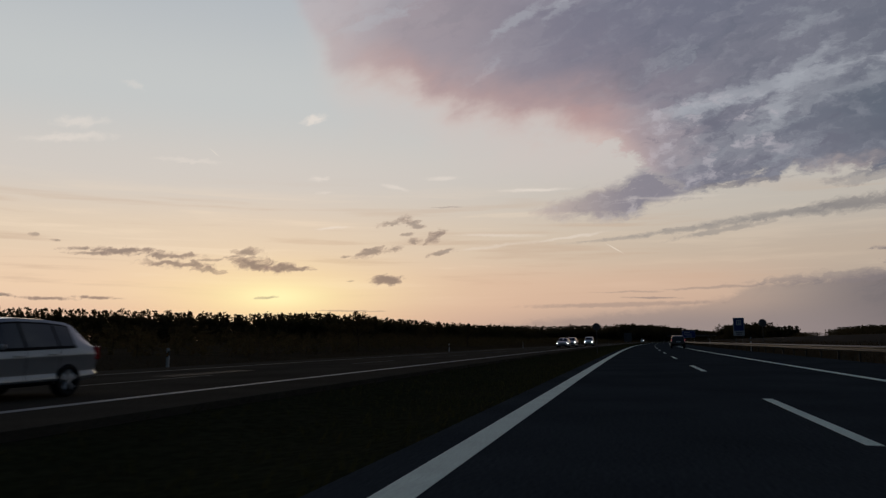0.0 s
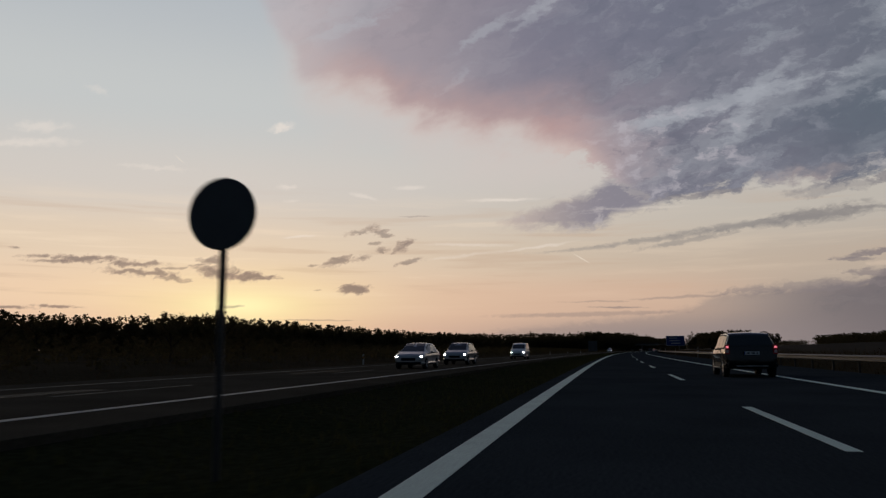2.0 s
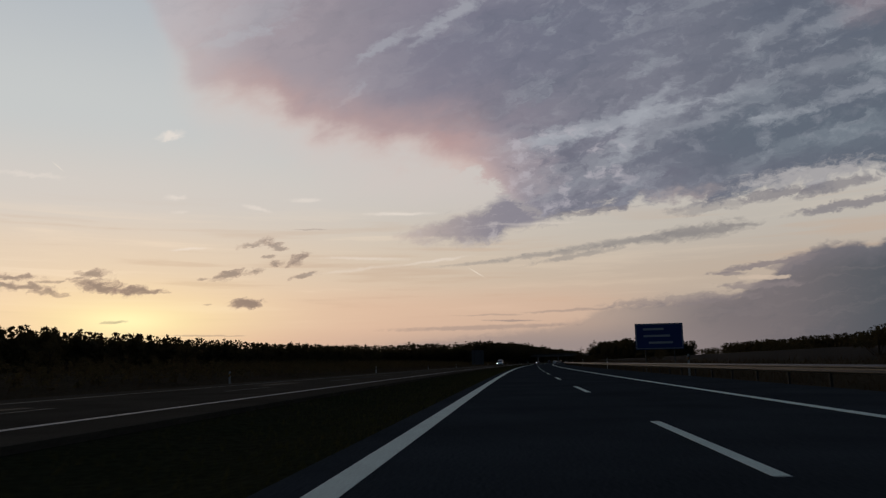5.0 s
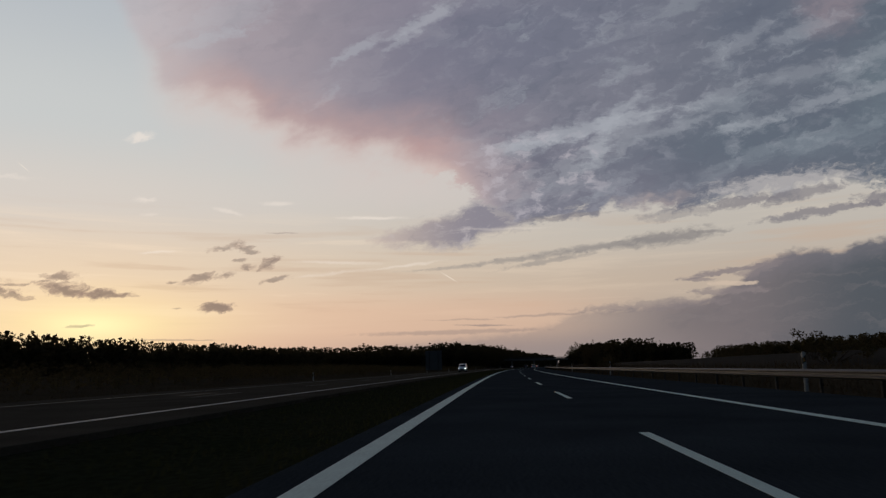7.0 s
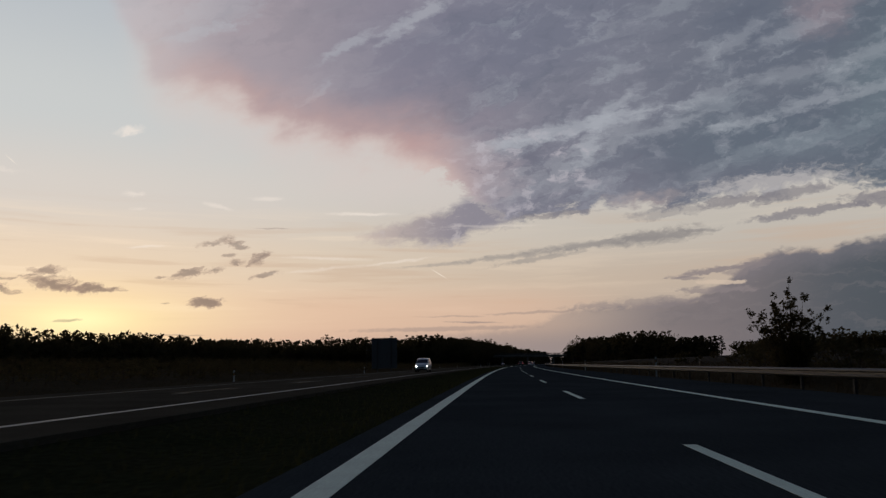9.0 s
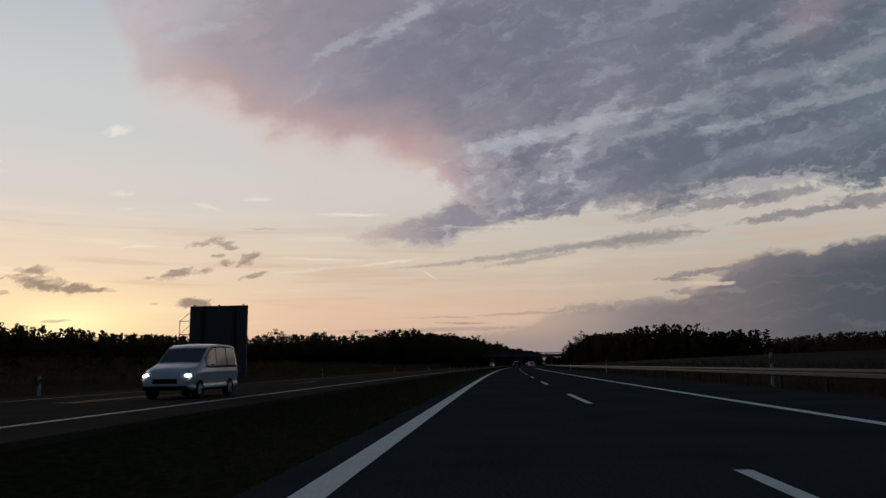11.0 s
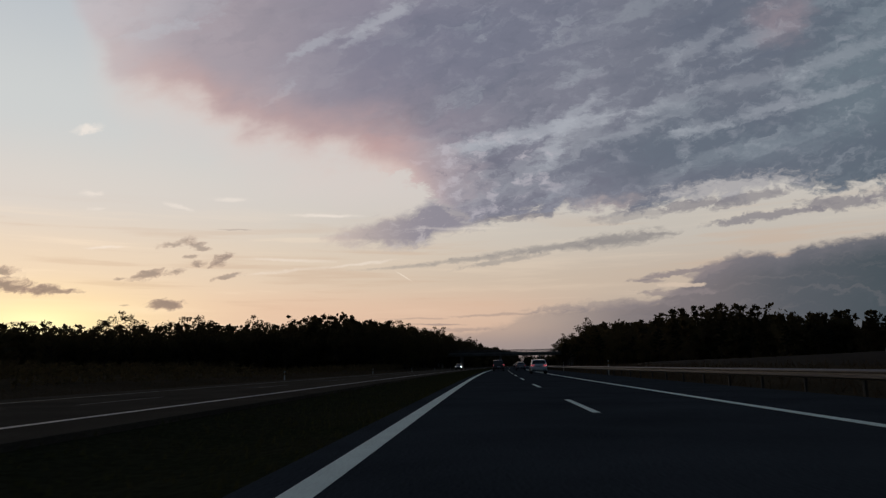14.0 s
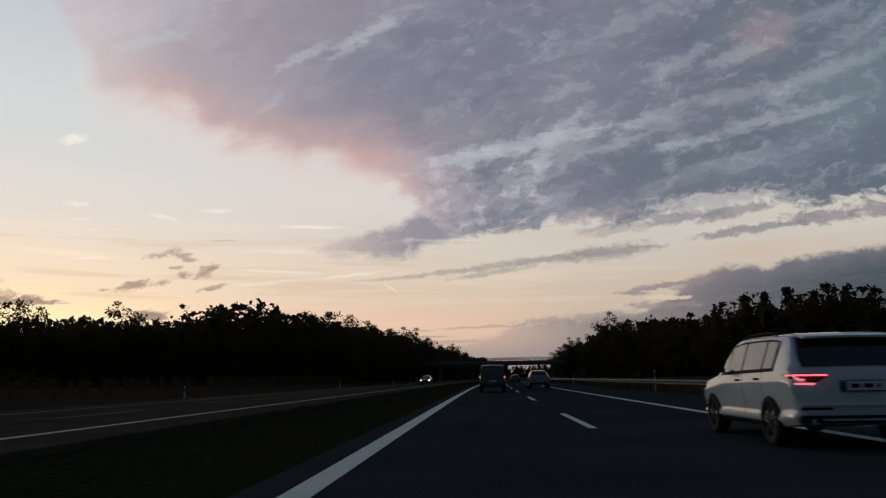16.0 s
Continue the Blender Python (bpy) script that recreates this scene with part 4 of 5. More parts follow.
grass_strip("median_grass", "short dark green grass of the central reservation", -5, 760, -6.8, -2.25, 60000, 0.12, M["grass"], 61)
grass_strip("verge_grass", "tall dry grass on the bank behind the guard rail", -5, 760, 10.6, 17, 30000, 0.42, M["dry_grass"], 62)
grass_strip("verge_grass", "dry grass on the verge beyond the opposite carriageway", -5, 760, -27, -19.3, 22000, 0.32, M["dry_grass"], 63)


# ---- guard rail, marker posts, signs, bridge ----
def build_guard_rail():
    rail = empty("guard_rail", "long galvanised steel guard rail with W-shaped beam beside the hard shoulder", "guard rail")
    prof = [(0.00, 0.43), (-0.035, 0.455), (-0.075, 0.49), (-0.075, 0.515), (-0.02, 0.555), (-0.02, 0.605), (-0.075, 0.645), (-0.075, 0.67), (-0.035, 0.705), (0.00, 0.73)]
    n, length = len(prof), 8.04
    verts = [(x + o, y, z) for y in (0.0, length) for o in (0.0, 0.004) for x, z in (prof if o == 0 else prof[::-1])]
    m = 2 * n
    faces = [(i, (i + 1) % m, m + (i + 1) % m, m + i) for i in range(m)] + [tuple(range(m))[::-1], tuple(range(m, 2 * m))]
    beam_me = mesh_from("beam", verts, faces, [M["steel"]])
    bm = bmesh.new()
    box(bm, 0.0, -0.05, -0.45, 0.012, 0.05, 0.70)
    box(bm, 0.012, -0.05, -0.45, 0.08, -0.042, 0.70)
    box(bm, 0.012, 0.042, -0.45, 0.08, 0.05, 0.70)
    box(bm, -0.03, -0.06, 0.50, 0.0, 0.06, 0.66)
    post_me = bpy.data.meshes.new("post")
    bm.to_mesh(post_me)
    bm.free()
    post_me.materials.append(M["old_steel"])
    s = -40.0
    while s < 1110:
        b = new("beam", beam_me)
        b.parent, b.matrix_basis = rail, stand(s, 10.36)
        for k in (0.0, 4.0):
            p = new("post", post_me)
            p.parent, p.matrix_basis = rail, stand(s + k, 10.37)
        s += 8.0


build_guard_rail()


def marker_post(s, lat, h, first=None):
    m = stand(s, lat, ground_z(s, lat))
    if first:
        return copy_thing(first, m)
    ob = empty("marker_post", "white plastic roadside marker post with slanted black band", "marker post", "roadside marker posts", m)
    bm = bmesh.new()
    vs = [(-0.06, -0.05), (0.06, -0.05), (0.045, 0.04), (0.0, 0.065), (-0.045, 0.04)]
    rows = [[bm.verts.new((x, y, z)) for x, y in vs] for z in (-0.1, h - 0.05)]
    tops = [bm.verts.new((x * 0.9, y * 0.9, h + (0.03 if y < 0 else 0.0))) for x, y in vs]
    for a, b in ((rows[0], rows[1]), (rows[1], tops)):
        for i in range(5):
            bm.faces.new((a[i], a[(i + 1) % 5], b[(i + 1) % 5], b[i]))
    bm.faces.new(tops)
    bm.faces.new(rows[0][::-1])
    part("body", bm, M["post_white"], ob)
    bm = bmesh.new()
    lo = [bm.verts.new((x * 1.06, y * 1.06, h - 0.36 + x * 0.9)) for x, y in vs]
    hi = [bm.verts.new((x * 1.06, y * 1.06, h - 0.14 + x * 0.9)) for x, y in vs]
    for i in range(5):
        bm.faces.new((lo[i], lo[(i + 1) % 5], hi[(i + 1) % 5], hi[i]))
    band = part("band", bm, M["post_black"], ob, "slanted black band")
    bm = bmesh.new()
    box(bm, -0.025, -0.062, h - 0.33, 0.025, -0.055, h - 0.17, 0.003)
    part("reflector", bm, M["reflector"], band, "small amber reflector")
    return ob


first_r = first_l = None
for k in range(-1, 16):
    s = 80 + 50.6 * k
    if first_r:
        marker_post(s, 10.85, 1.36, first_r)
    else:
        first_r = marker_post(s, 10.85, 1.36)
    if first_l:
        marker_post(s, -20.0, 0.95, first_l)
    else:
        first_l = marker_post(s, -20.0, 0.95)


def disc(bm, r, y0, y1, z, sides=40):
    vs = bmesh.ops.create_cone(bm, cap_ends=True, segments=sides, radius1=r, radius2=r, depth=y1 - y0)["verts"]
    bmesh.ops.transform(bm, matrix=Matrix.Translation((0, (y0 + y1) / 2, z)) @ Euler((radians(90), 0, 0)).to_matrix().to_4x4(), verts=vs)
    return vs


def round_sign(s, lat, z, label, turn=0.0):
    g = ground_z(s, lat)
    ob = empty("round_sign", label, "traffic sign", "round traffic signs", stand(s, lat, g, turn))
    zc = z - g
    bm = bmesh.new()
    disc(bm, 0.375, -0.012, 0.012, zc)
    part("disc", bm, M["sign_back"], ob, "dark grey round plate")
    bm = bmesh.new()
    n = 40
    for i in range(n):
        a0, a1 = 2 * math.pi * i / n, 2 * math.pi * (i + 1) / n
        tube(bm, (0.375 * math.cos(a0), 0, zc + 0.375 * math.sin(a0)), (0.375 * math.cos(a1), 0, zc + 0.375 * math.sin(a1)), 0.014, sides=6, caps=False)
    part("rim", bm, M["sign_back"], ob)
    bm = bmesh.new()
    tube(bm, (0, 0.05, -0.3), (0, 0.05, zc + 0.36), 0.038, sides=12)
    part("post", bm, M["steel"], ob, "galvanised steel tube post")
    for dz in (-0.22, 0.22):
        bm = bmesh.new()
        box(bm, -0.16, 0.012, zc + dz - 0.02, 0.16, 0.1, zc + dz + 0.02, 0.004)
        part("clamp", bm, M["steel"], ob)


round_sign(79, -4.06, 2.45, "dark round traffic sign on a steel post in median grass")
round_sign(82, 12.3, 2.75, "dark round traffic sign on a steel post behind guard rail")


def panel_posts(ob, xs, h, y=0.06):
    for x in xs:
        bm = bmesh.new()
        tube(bm, (x, y, -0.5), (x, y, h), 0.05, sides=12)
        part("post", bm, M["steel"], ob, "galvanised steel tube post")


def info_sign(s, lat):
    g = ground_z(s, lat)
    ob = empty("service_sign", "tall blue service sign with white border and symbol panel", "traffic sign", m=stand(s, lat, g))
    z0, z1, w = 1.55 - g, 3.76 - g, 0.64
    bm = bmesh.new()
    box(bm, -w, -0.02, z0, w, 0.02, z1, 0.012)
    panel = part("panel", bm, M["sign_white"], ob, "white bordered panel")
    bm = bmesh.new()
    box(bm, -w + 0.09, -0.026, z0 + 0.62, w - 0.09, -0.0195, z1 - 0.09, 0.002)
    part("blue_field", bm, M["sign_blue"], panel, "deep blue field")
    bm = bmesh.new()
    box(bm, -0.30, -0.032, z1 - 0.92, 0.30, -0.0255, z1 - 0.26, 0.002)
    part("symbol_panel", bm, M["sign_white"], panel, "white square symbol panel")
    bm = bmesh.new()
    for x0, za, x1, zb in ((-0.16, -0.80, -0.08, -0.38), (-0.16, -0.44, 0.14, -0.38), (0.08, -0.62, 0.14, -0.38), (-0.1, -0.64, 0.14, -0.58)):
        box(bm, x0, -0.036, z1 + za, x1, -0.0315, z1 + zb)
    part("symbol", bm, M["sign_blue"], panel, "plain dark blue symbol")
    bm = bmesh.new()
    for i, (x0, x1) in enumerate(((-0.4, 0.4), (-0.3, 0.3))):
        box(bm, x0, -0.026, z0 + 0.36 - 0.2 * i, x1, -0.0195, z0 + 0.45 - 0.2 * i)
    part("text_bars", bm, M["post_black"], panel, "dark bars in place of lettering")
    panel_posts(ob, (-0.4, 0.4), z1 - 0.1)


info_sign(99, 11.95)


def direction_sign(s, lat0, lat1, z0, z1):
    mid, w = (lat0 + lat1) / 2, (lat1 - lat0) / 2
    g = ground_z(s, mid)
    ob = empty("direction_sign", "large blue motorway direction sign with white border on steel posts", "traffic sign", m=stand(s, mid, g, -4))
    a, b = z0 - g, z1 - g
    bm = bmesh.new()
    box(bm, -w, -0.025, a, w, 0.025, b, 0.02)
    panel = part("panel", bm, M["sign_blue"], ob, "deep blue sheet")
    bm = bmesh.new()
    t = 0.05
    for x0, y0, x1, y1 in ((-w + 0.06, a + 0.06, w - 0.06, a + 0.06 + t), (-w + 0.06, b - 0.06 - t, w - 0.06, b - 0.06), (-w + 0.06, a + 0.06, -w + 0.06 + t, b - 0.06), (w - 0.06 - t, a + 0.06, w - 0.06, b - 0.06)):
        box(bm, x0, -0.031, y0, x1, -0.0245, y1)
    part("border", bm, M["sign_white"], panel, "thin white border")
    bm = bmesh.new()
    for x0, x1, zz in ((-1.3, 0.4, 0.78), (-1.3, 0.9, 0.52), (-0.9, 1.1, 0.26)):
        z = a + (b - a) * zz
        box(bm, x0, -0.031, z - 0.09, x1, -0.0245, z + 0.09)
    part("text_bars", bm, M["sign_white"], panel, "white bars in place of lettering")
    panel_posts(ob, (-w * 0.6, w * 0.6), b - 0.1)


direction_sign(247, 9.75, 13.7, 1.85, 4.05)


def sign_from_behind(s, lat0, lat1, z0, z1):
    mid, w = (lat0 + lat1) / 2, (lat1 - lat0) / 2
    g = ground_z(s, mid)
    ob = empty("gantry_board", "back of a tall grey metal sign board on lattice supports", "traffic sign", m=stand(s, mid, g))
    a, b = z0 - g, z1 - g
    n = 2
    for i in range(n):
        bm = bmesh.new()
        box(bm, -w + 2 * w * i / n + 0.002, 0.0, a, -w + 2 * w * (i + 1) / n - 0.002, 0.03, b, 0.004)
        part("sheet", bm, M["sign_back"], ob)
    bm = bmesh.new()
    for x in (-w + 0.02, w - 0.02):
        box(bm, x - 0.04, -0.05, a, x + 0.04, 0.04, b + 0.03, 0.006)
    box(bm, -w, -0.05, b - 0.03, w, 0.04, b + 0.05, 0.006)
    for x in (-w * 0.85, 0, w * 0.85):
        box(bm, x - 0.06, -0.04, b + 0.05, x + 0.06, 0.02, b + 0.14, 0.01)
    part("frame", bm, M["sign_back"], ob, "dark edge frame with lifting lugs")
    for x in (-w * 0.55, w * 0.55):
        bm = bmesh.new()
        box(bm, x - 0.09, -0.22, -0.4, x + 0.09, -0.06, b - 0.2, 0.01)
        part("post", bm, M["steel"], ob, "steel beam post")
    # maintenance steps that stick out at one side
    bm = bmesh.new()
    x0, x1 = -w - 0.95, -w - 0.04
    tube(bm, (x0, 0.3, 1.0), (x0, 0.3, b - 0.95), 0.03, sides=8)
    for z in (b - 1.05, b - 2.05, b - 3.0):
        tube(bm, (x0, 0.3, z), (x1 + 0.1, 0.02, z), 0.025, sides=8)
        tube(bm, (x0, 0.3, z), (x1 + 0.1, 0.02, z + 0.75), 0.018, sides=8)
    part("bracket", bm, M["steel"], ob, "thin steel lattice bracket")


sign_from_behind(457.4, -23.35, -18.95, 0.45, 5.6)


def build_bridge():
    s = 866.0
    ob = empty("road_bridge", "concrete bridge with a steel railing crossing over the motorway", "bridge", m=stand(s, 0))
    bm = bmesh.new()
    box(bm, -46, -5.0, 5.35, 40, 5.0, 6.5, 0.05)
    part("deck", bm, M["concrete"], ob)
    for y in (-5.2, 5.2):
        bm = bmesh.new()
        box(bm, -46, y - 0.3, 6.0, 40, y + 0.3, 6.85, 0.04)
        part("parapet_beam", bm, M["concrete"], ob)
        bm = bmesh.new()
        tube(bm, (-46, y, 7.98), (40, y, 7.98), 0.06, sides=8)
        rail = part("railing", bm, M["steel"], ob, "grey steel railing")
        for z in (7.25, 7.6):
            bm = bmesh.new()
            tube(bm, (-46, y, z), (40, y, z), 0.05, sides=8)
            part("rail", bm, M["steel"], rail)
        x = -45.0
        while x < 40:
            bm = bmesh.new()
            box(bm, x - 0.05, y - 0.05, 6.85, x + 0.05, y + 0.05, 8.0)
            part("baluster", bm, M["steel"], rail)
            x += 2.5
    for x in (-22.5, -4.6, 13.5):
        for y in (-3.0, 3.0):
            bm = bmesh.new()
            box(bm, x - 0.45, y - 0.6, -0.5, x + 0.45, y + 0.6, 5.35, 0.12)
            part("pier", bm, M["concrete"], ob)
    for x0, x1 in ((-60, -32), (26, 54)):
        bm = bmesh.new()
        box(bm, x0, -6.0, -0.5, x1, 6.0, 5.9 if x0 < 0 else 5.9, 0.1)
        part("abutment", bm, M["concrete"], ob)


build_bridge()


# ---- vehicles ----
def car_paint(name, base, metal=0.0, rough=0.3):
    return material(name, base, rough, metal, vary=0.08, scale=1.5, fine=0.03, fine_scale=40, coat=0.8)


M.update({
    "white_paint": car_paint("white_car_paint", (0.72, 0.80, 0.80)),
    "silver_paint": car_paint("silver_car_paint", (0.42, 0.43, 0.44), 0.5, 0.35),
    # silver of the hatchback ahead, its shade put into a darker base colour
    "shaded_silver_paint": car_paint("shaded_silver_car_paint", (0.17, 0.17, 0.175), 0.3, 0.35),
    "brown_paint": car_paint("dark_brown_car_paint", (0.030, 0.022, 0.018), 0.3, 0.25),
    "black_paint": car_paint("black_car_paint", (0.012, 0.012, 0.014), 0.0, 0.25),
    "navy_paint": car_paint("dark_blue_car_paint", (0.006, 0.007, 0.011), 0.1, 0.3),
    "glass": material("tinted_car_glass", (0.012, 0.013, 0.015), 0.06, spec=0.9),
    "trim": material("black_plastic_trim", (0.010, 0.010, 0.011), 0.75, vary=0.2, scale=10, spec=0.15),
    "tyre": material("tyre_rubber", (0.008, 0.008, 0.008), 0.9, vary=0.3, scale=20, bump=0.2, bump_scale=60),
    "alloy": material("alloy_rim", (0.62, 0.62, 0.63), 0.4, 0.6, vary=0.2, scale=12),
    "dark_alloy": material("dark_alloy_rim", (0.008, 0.008, 0.009), 0.6, 0.0),
    "chrome": material("chrome_trim", (0.6, 0.6, 0.6), 0.18, 1.0),
    "tail_red": material("lit_tail_light", (0.30, 0.01, 0.015), 0.25, emit=(1.0, 0.20, 0.25), power=0.9),
    "tail_far": material("lit_red_lens", (0.25, 0.01, 0.012), 0.3, emit=(1.0, 0.22, 0.28), power=0.8),
    "tail_dim": material("red_lamp_glass", (0.05, 0.003, 0.004), 0.2, emit=(1.0, 0.04, 0.06), power=0.012),
    "lamp_clear": material("clear_lamp_glass", (0.55, 0.55, 0.55), 0.15),
    "beam": material("lit_headlight", (0.8, 0.8, 0.8), 0.2, emit=(1.0, 0.97, 0.92), power=18.0),
    "plate": material("plate_white", (0.82, 0.84, 0.86), 0.5),
    "plate_blue": material("plate_blue", (0.02, 0.05, 0.25), 0.5),
})

# stations from tail to nose: y, sill, belt, top, half width, half width at the top
SUV = [(-2.19, .50, .60, .62, .72, .66), (-2.175, .42, .72, .76, .83, .76), (-2.15, .38, .86, .90, .875, .80), (-2.13, .36, .94, .99, .89, .80), (-2.09, .34, .985, 1.05, .90, .775), (-1.98, .32, 1.0, 1.22, .912, .73),
       (-1.80, .30, 1.0, 1.475, .92, .665), (-1.68, .28, 1.0, 1.545, .92, .65), (-1.3, .27, .995, 1.585, .92, .645), (-.75, .26, .985, 1.60, .92, .645), (-.1, .26, .97, 1.60, .92, .65), (.30, .26, .96, 1.565, .92, .65),
       (.62, .26, .955, 1.43, .92, .675), (1.08, .26, .965, 1.10, .92, .75), (1.22, .26, .955, 1.035, .918, .77), (1.65, .27, .89, .975, .905, .76), (1.98, .31, .76, .86, .86, .72), (2.13, .36, .64, .72, .78, .66), (2.18, .42, .56, .60, .70, .60)]
HATCH = [(-2.1, .46, .56, .58, .70, .64), (-2.085, .38, .68, .72, .81, .74), (-2.06, .34, .82, .86, .855, .78), (-2.03, .32, .90, .95, .87, .77), (-1.95, .30, .93, 1.02, .88, .74), (-1.80, .28, .94, 1.17, .89, .69), (-1.58, .27, .94, 1.36, .895, .63),
         (-1.40, .26, .93, 1.42, .895, .61), (-.9, .25, .92, 1.46, .895, .60), (-.2, .24, .90, 1.47, .895, .61), (.2, .24, .89, 1.44, .895, .61), (.6, .24, .88, 1.29, .895, .64), (1.15, .24, .89, .98, .892, .73), (1.3, .24, .87, .93, .89, .74), (1.7, .25, .80, .87, .875, .73), (1.95, .28, .70, .78, .82, .70), (2.08, .34, .60, .66, .74, .64), (2.12, .40, .52, .55, .66, .58)]
VAN = [(-2.22, .46, .60, .62, .80, .74), (-2.205, .38, .80, .84, .875, .84), (-2.19, .34, .98, 1.02, .895, .85), (-2.17, .32, 1.05, 1.12, .90, .84), (-2.12, .31, 1.06, 1.45, .905, .80), (-2.05, .30, 1.06, 1.76, .905, .755), (-1.95, .29, 1.06, 1.815, .905, .745),
       (-1.4, .28, 1.06, 1.84, .905, .74), (-.6, .27, 1.05, 1.84, .905, .74), (.1, .27, 1.04, 1.80, .905, .74), (.45, .27, 1.03, 1.68, .905, .75), (1.12, .27, 1.04, 1.20, .90, .79), (1.3, .27, 1.02, 1.12, .90, .79), (1.75, .28, .93, 1.02, .885, .76), (2.03, .32, .78, .88, .84, .72), (2.15, .38, .64, .72, .77, .66), (2.2, .44, .56, .60, .70, .60)]


def section(st):
    """Half outline from the sill up to the middle of the top."""
    y, zl, zb, zt, w, wt = st
    zb = min(zb, zt - 0.01)
    up = zt - zb
    r = min(0.07, up * 0.4)
    a = (w * 0.955, zb)
    b = (wt, zt - r)
    g = zb - zl
    pts = [(w * 0.5, zl), (w * 0.90, zl), (w * 0.976, zl + g * 0.125), (w * 0.980, zl + g * 0.15), (w * 0.938, zl + g * 0.27), (w * 0.934, zl + g * 0.29), (w * 0.936, zl + g * 0.32), (w * 0.992, zl + g * 0.73), (w * 0.997, zl + g * 0.76), (w * 0.992, zl + g * 0.80), a]
    pts += [(a[0] + (b[0] - a[0]) * f, a[1] + (b[1] - a[1]) * f) for f in (0.33, 0.66)]
    pts += [b, (wt - r * 0.5, zt - r * 0.25), (wt * 0.72, zt), (0.0, zt + min(0.02, up * 0.1))]
    return pts


def car_shape(stations):
    bm = bmesh.new()
    rings = []
    for st in stations:
        half = section(st)
        ring = [bm.verts.new((x, st[0], z)) for x, z in half] + [bm.verts.new((-x, st[0], z)) for x, z in half[-2::-1]]
        rings.append(ring)
    n = len(rings[0])
    for a, b in zip(rings[:-1], rings[1:]):
        for i in range(n):
            bm.faces.new((a[i], a[(i + 1) % n], b[(i + 1) % n], b[i]))
    bm.faces.new(rings[0])
    bm.faces.new(rings[-1][::-1])
    bmesh.ops.recalc_face_normals(bm, faces=bm.faces)
    return bm


def at_y(stations, y):
    ys = [s[0] for s in stations]
    return tuple(float(np.interp(y, ys, [s[k] for s in stations])) for k in range(6))


def side_point(stations, y, f, side, out=0.008):
    """A point on the side glass: f from the belt (0) to the roof (1)."""
    _, zl, zb, zt, w, wt = at_y(stations, y)
    r = min(0.07, (zt - zb) * 0.4)
    x = w * 0.955 + (wt - w * 0.955) * f + out
    return Vector((side * x, y, zb + (zt - r - zb) * f))


def slab(bm, grid, depth):
    """A thin curved plate through a grid of points, thickened along its normals."""
    rows, cols = len(grid), len(grid[0])
    d1, d2 = grid[-1][0] - grid[0][0], grid[0][-1] - grid[0][0]
    nrm = d1.cross(d2).normalized() * depth
    f = [[bm.verts.new(p) for p in row] for row in grid]
    b = [[bm.verts.new(p - nrm) for p in row] for row in grid]
    for i in range(rows - 1):
        for j in range(cols - 1):
            bm.faces.new((f[i][j], f[i + 1][j], f[i + 1][j + 1], f[i][j + 1]))
            bm.faces.new((b[i][j], b[i][j + 1], b[i + 1][j + 1], b[i + 1][j]))
    rim = [(0, j) for j in range(cols)] + [(i, cols - 1) for i in range(1, rows)] + [(rows - 1, j) for j in range(cols - 2, -1, -1)] + [(i, 0) for i in range(rows - 2, 0, -1)]
    for (i, j), (k, l) in zip(rim, rim[1:] + rim[:1]):
        bm.faces.new((f[i][j], f[k][l], b[k][l], b[i][j]))
    bmesh.ops.recalc_face_normals(bm, faces=bm.faces)


def end_glass(stations, y0, y1, out, inset, steps=6):
    """Glass in the slope of the top between two stations (windscreen or rear window)."""
    grid = []
    ya, yb = (y0, y1)
    sl = Vector((0, yb - ya, at_y(stations, yb)[3] - at_y(stations, ya)[3]))
    nrm = Vector((0, -sl.z, sl.y)).normalized()
    if nrm.z < 0:
        nrm = -nrm
    for k in range(steps):
        y = ya + (yb - ya) * k / (steps - 1)
        _, zl, zb, zt, w, wt = at_y(stations, y)
        half = wt - inset
        grid.append([Vector((x * half, y, zt + 0.012 * (1 - x * x))) + nrm * out for x in (-1, -0.9, -0.5, 0, 0.5, 0.9, 1)])
    return grid


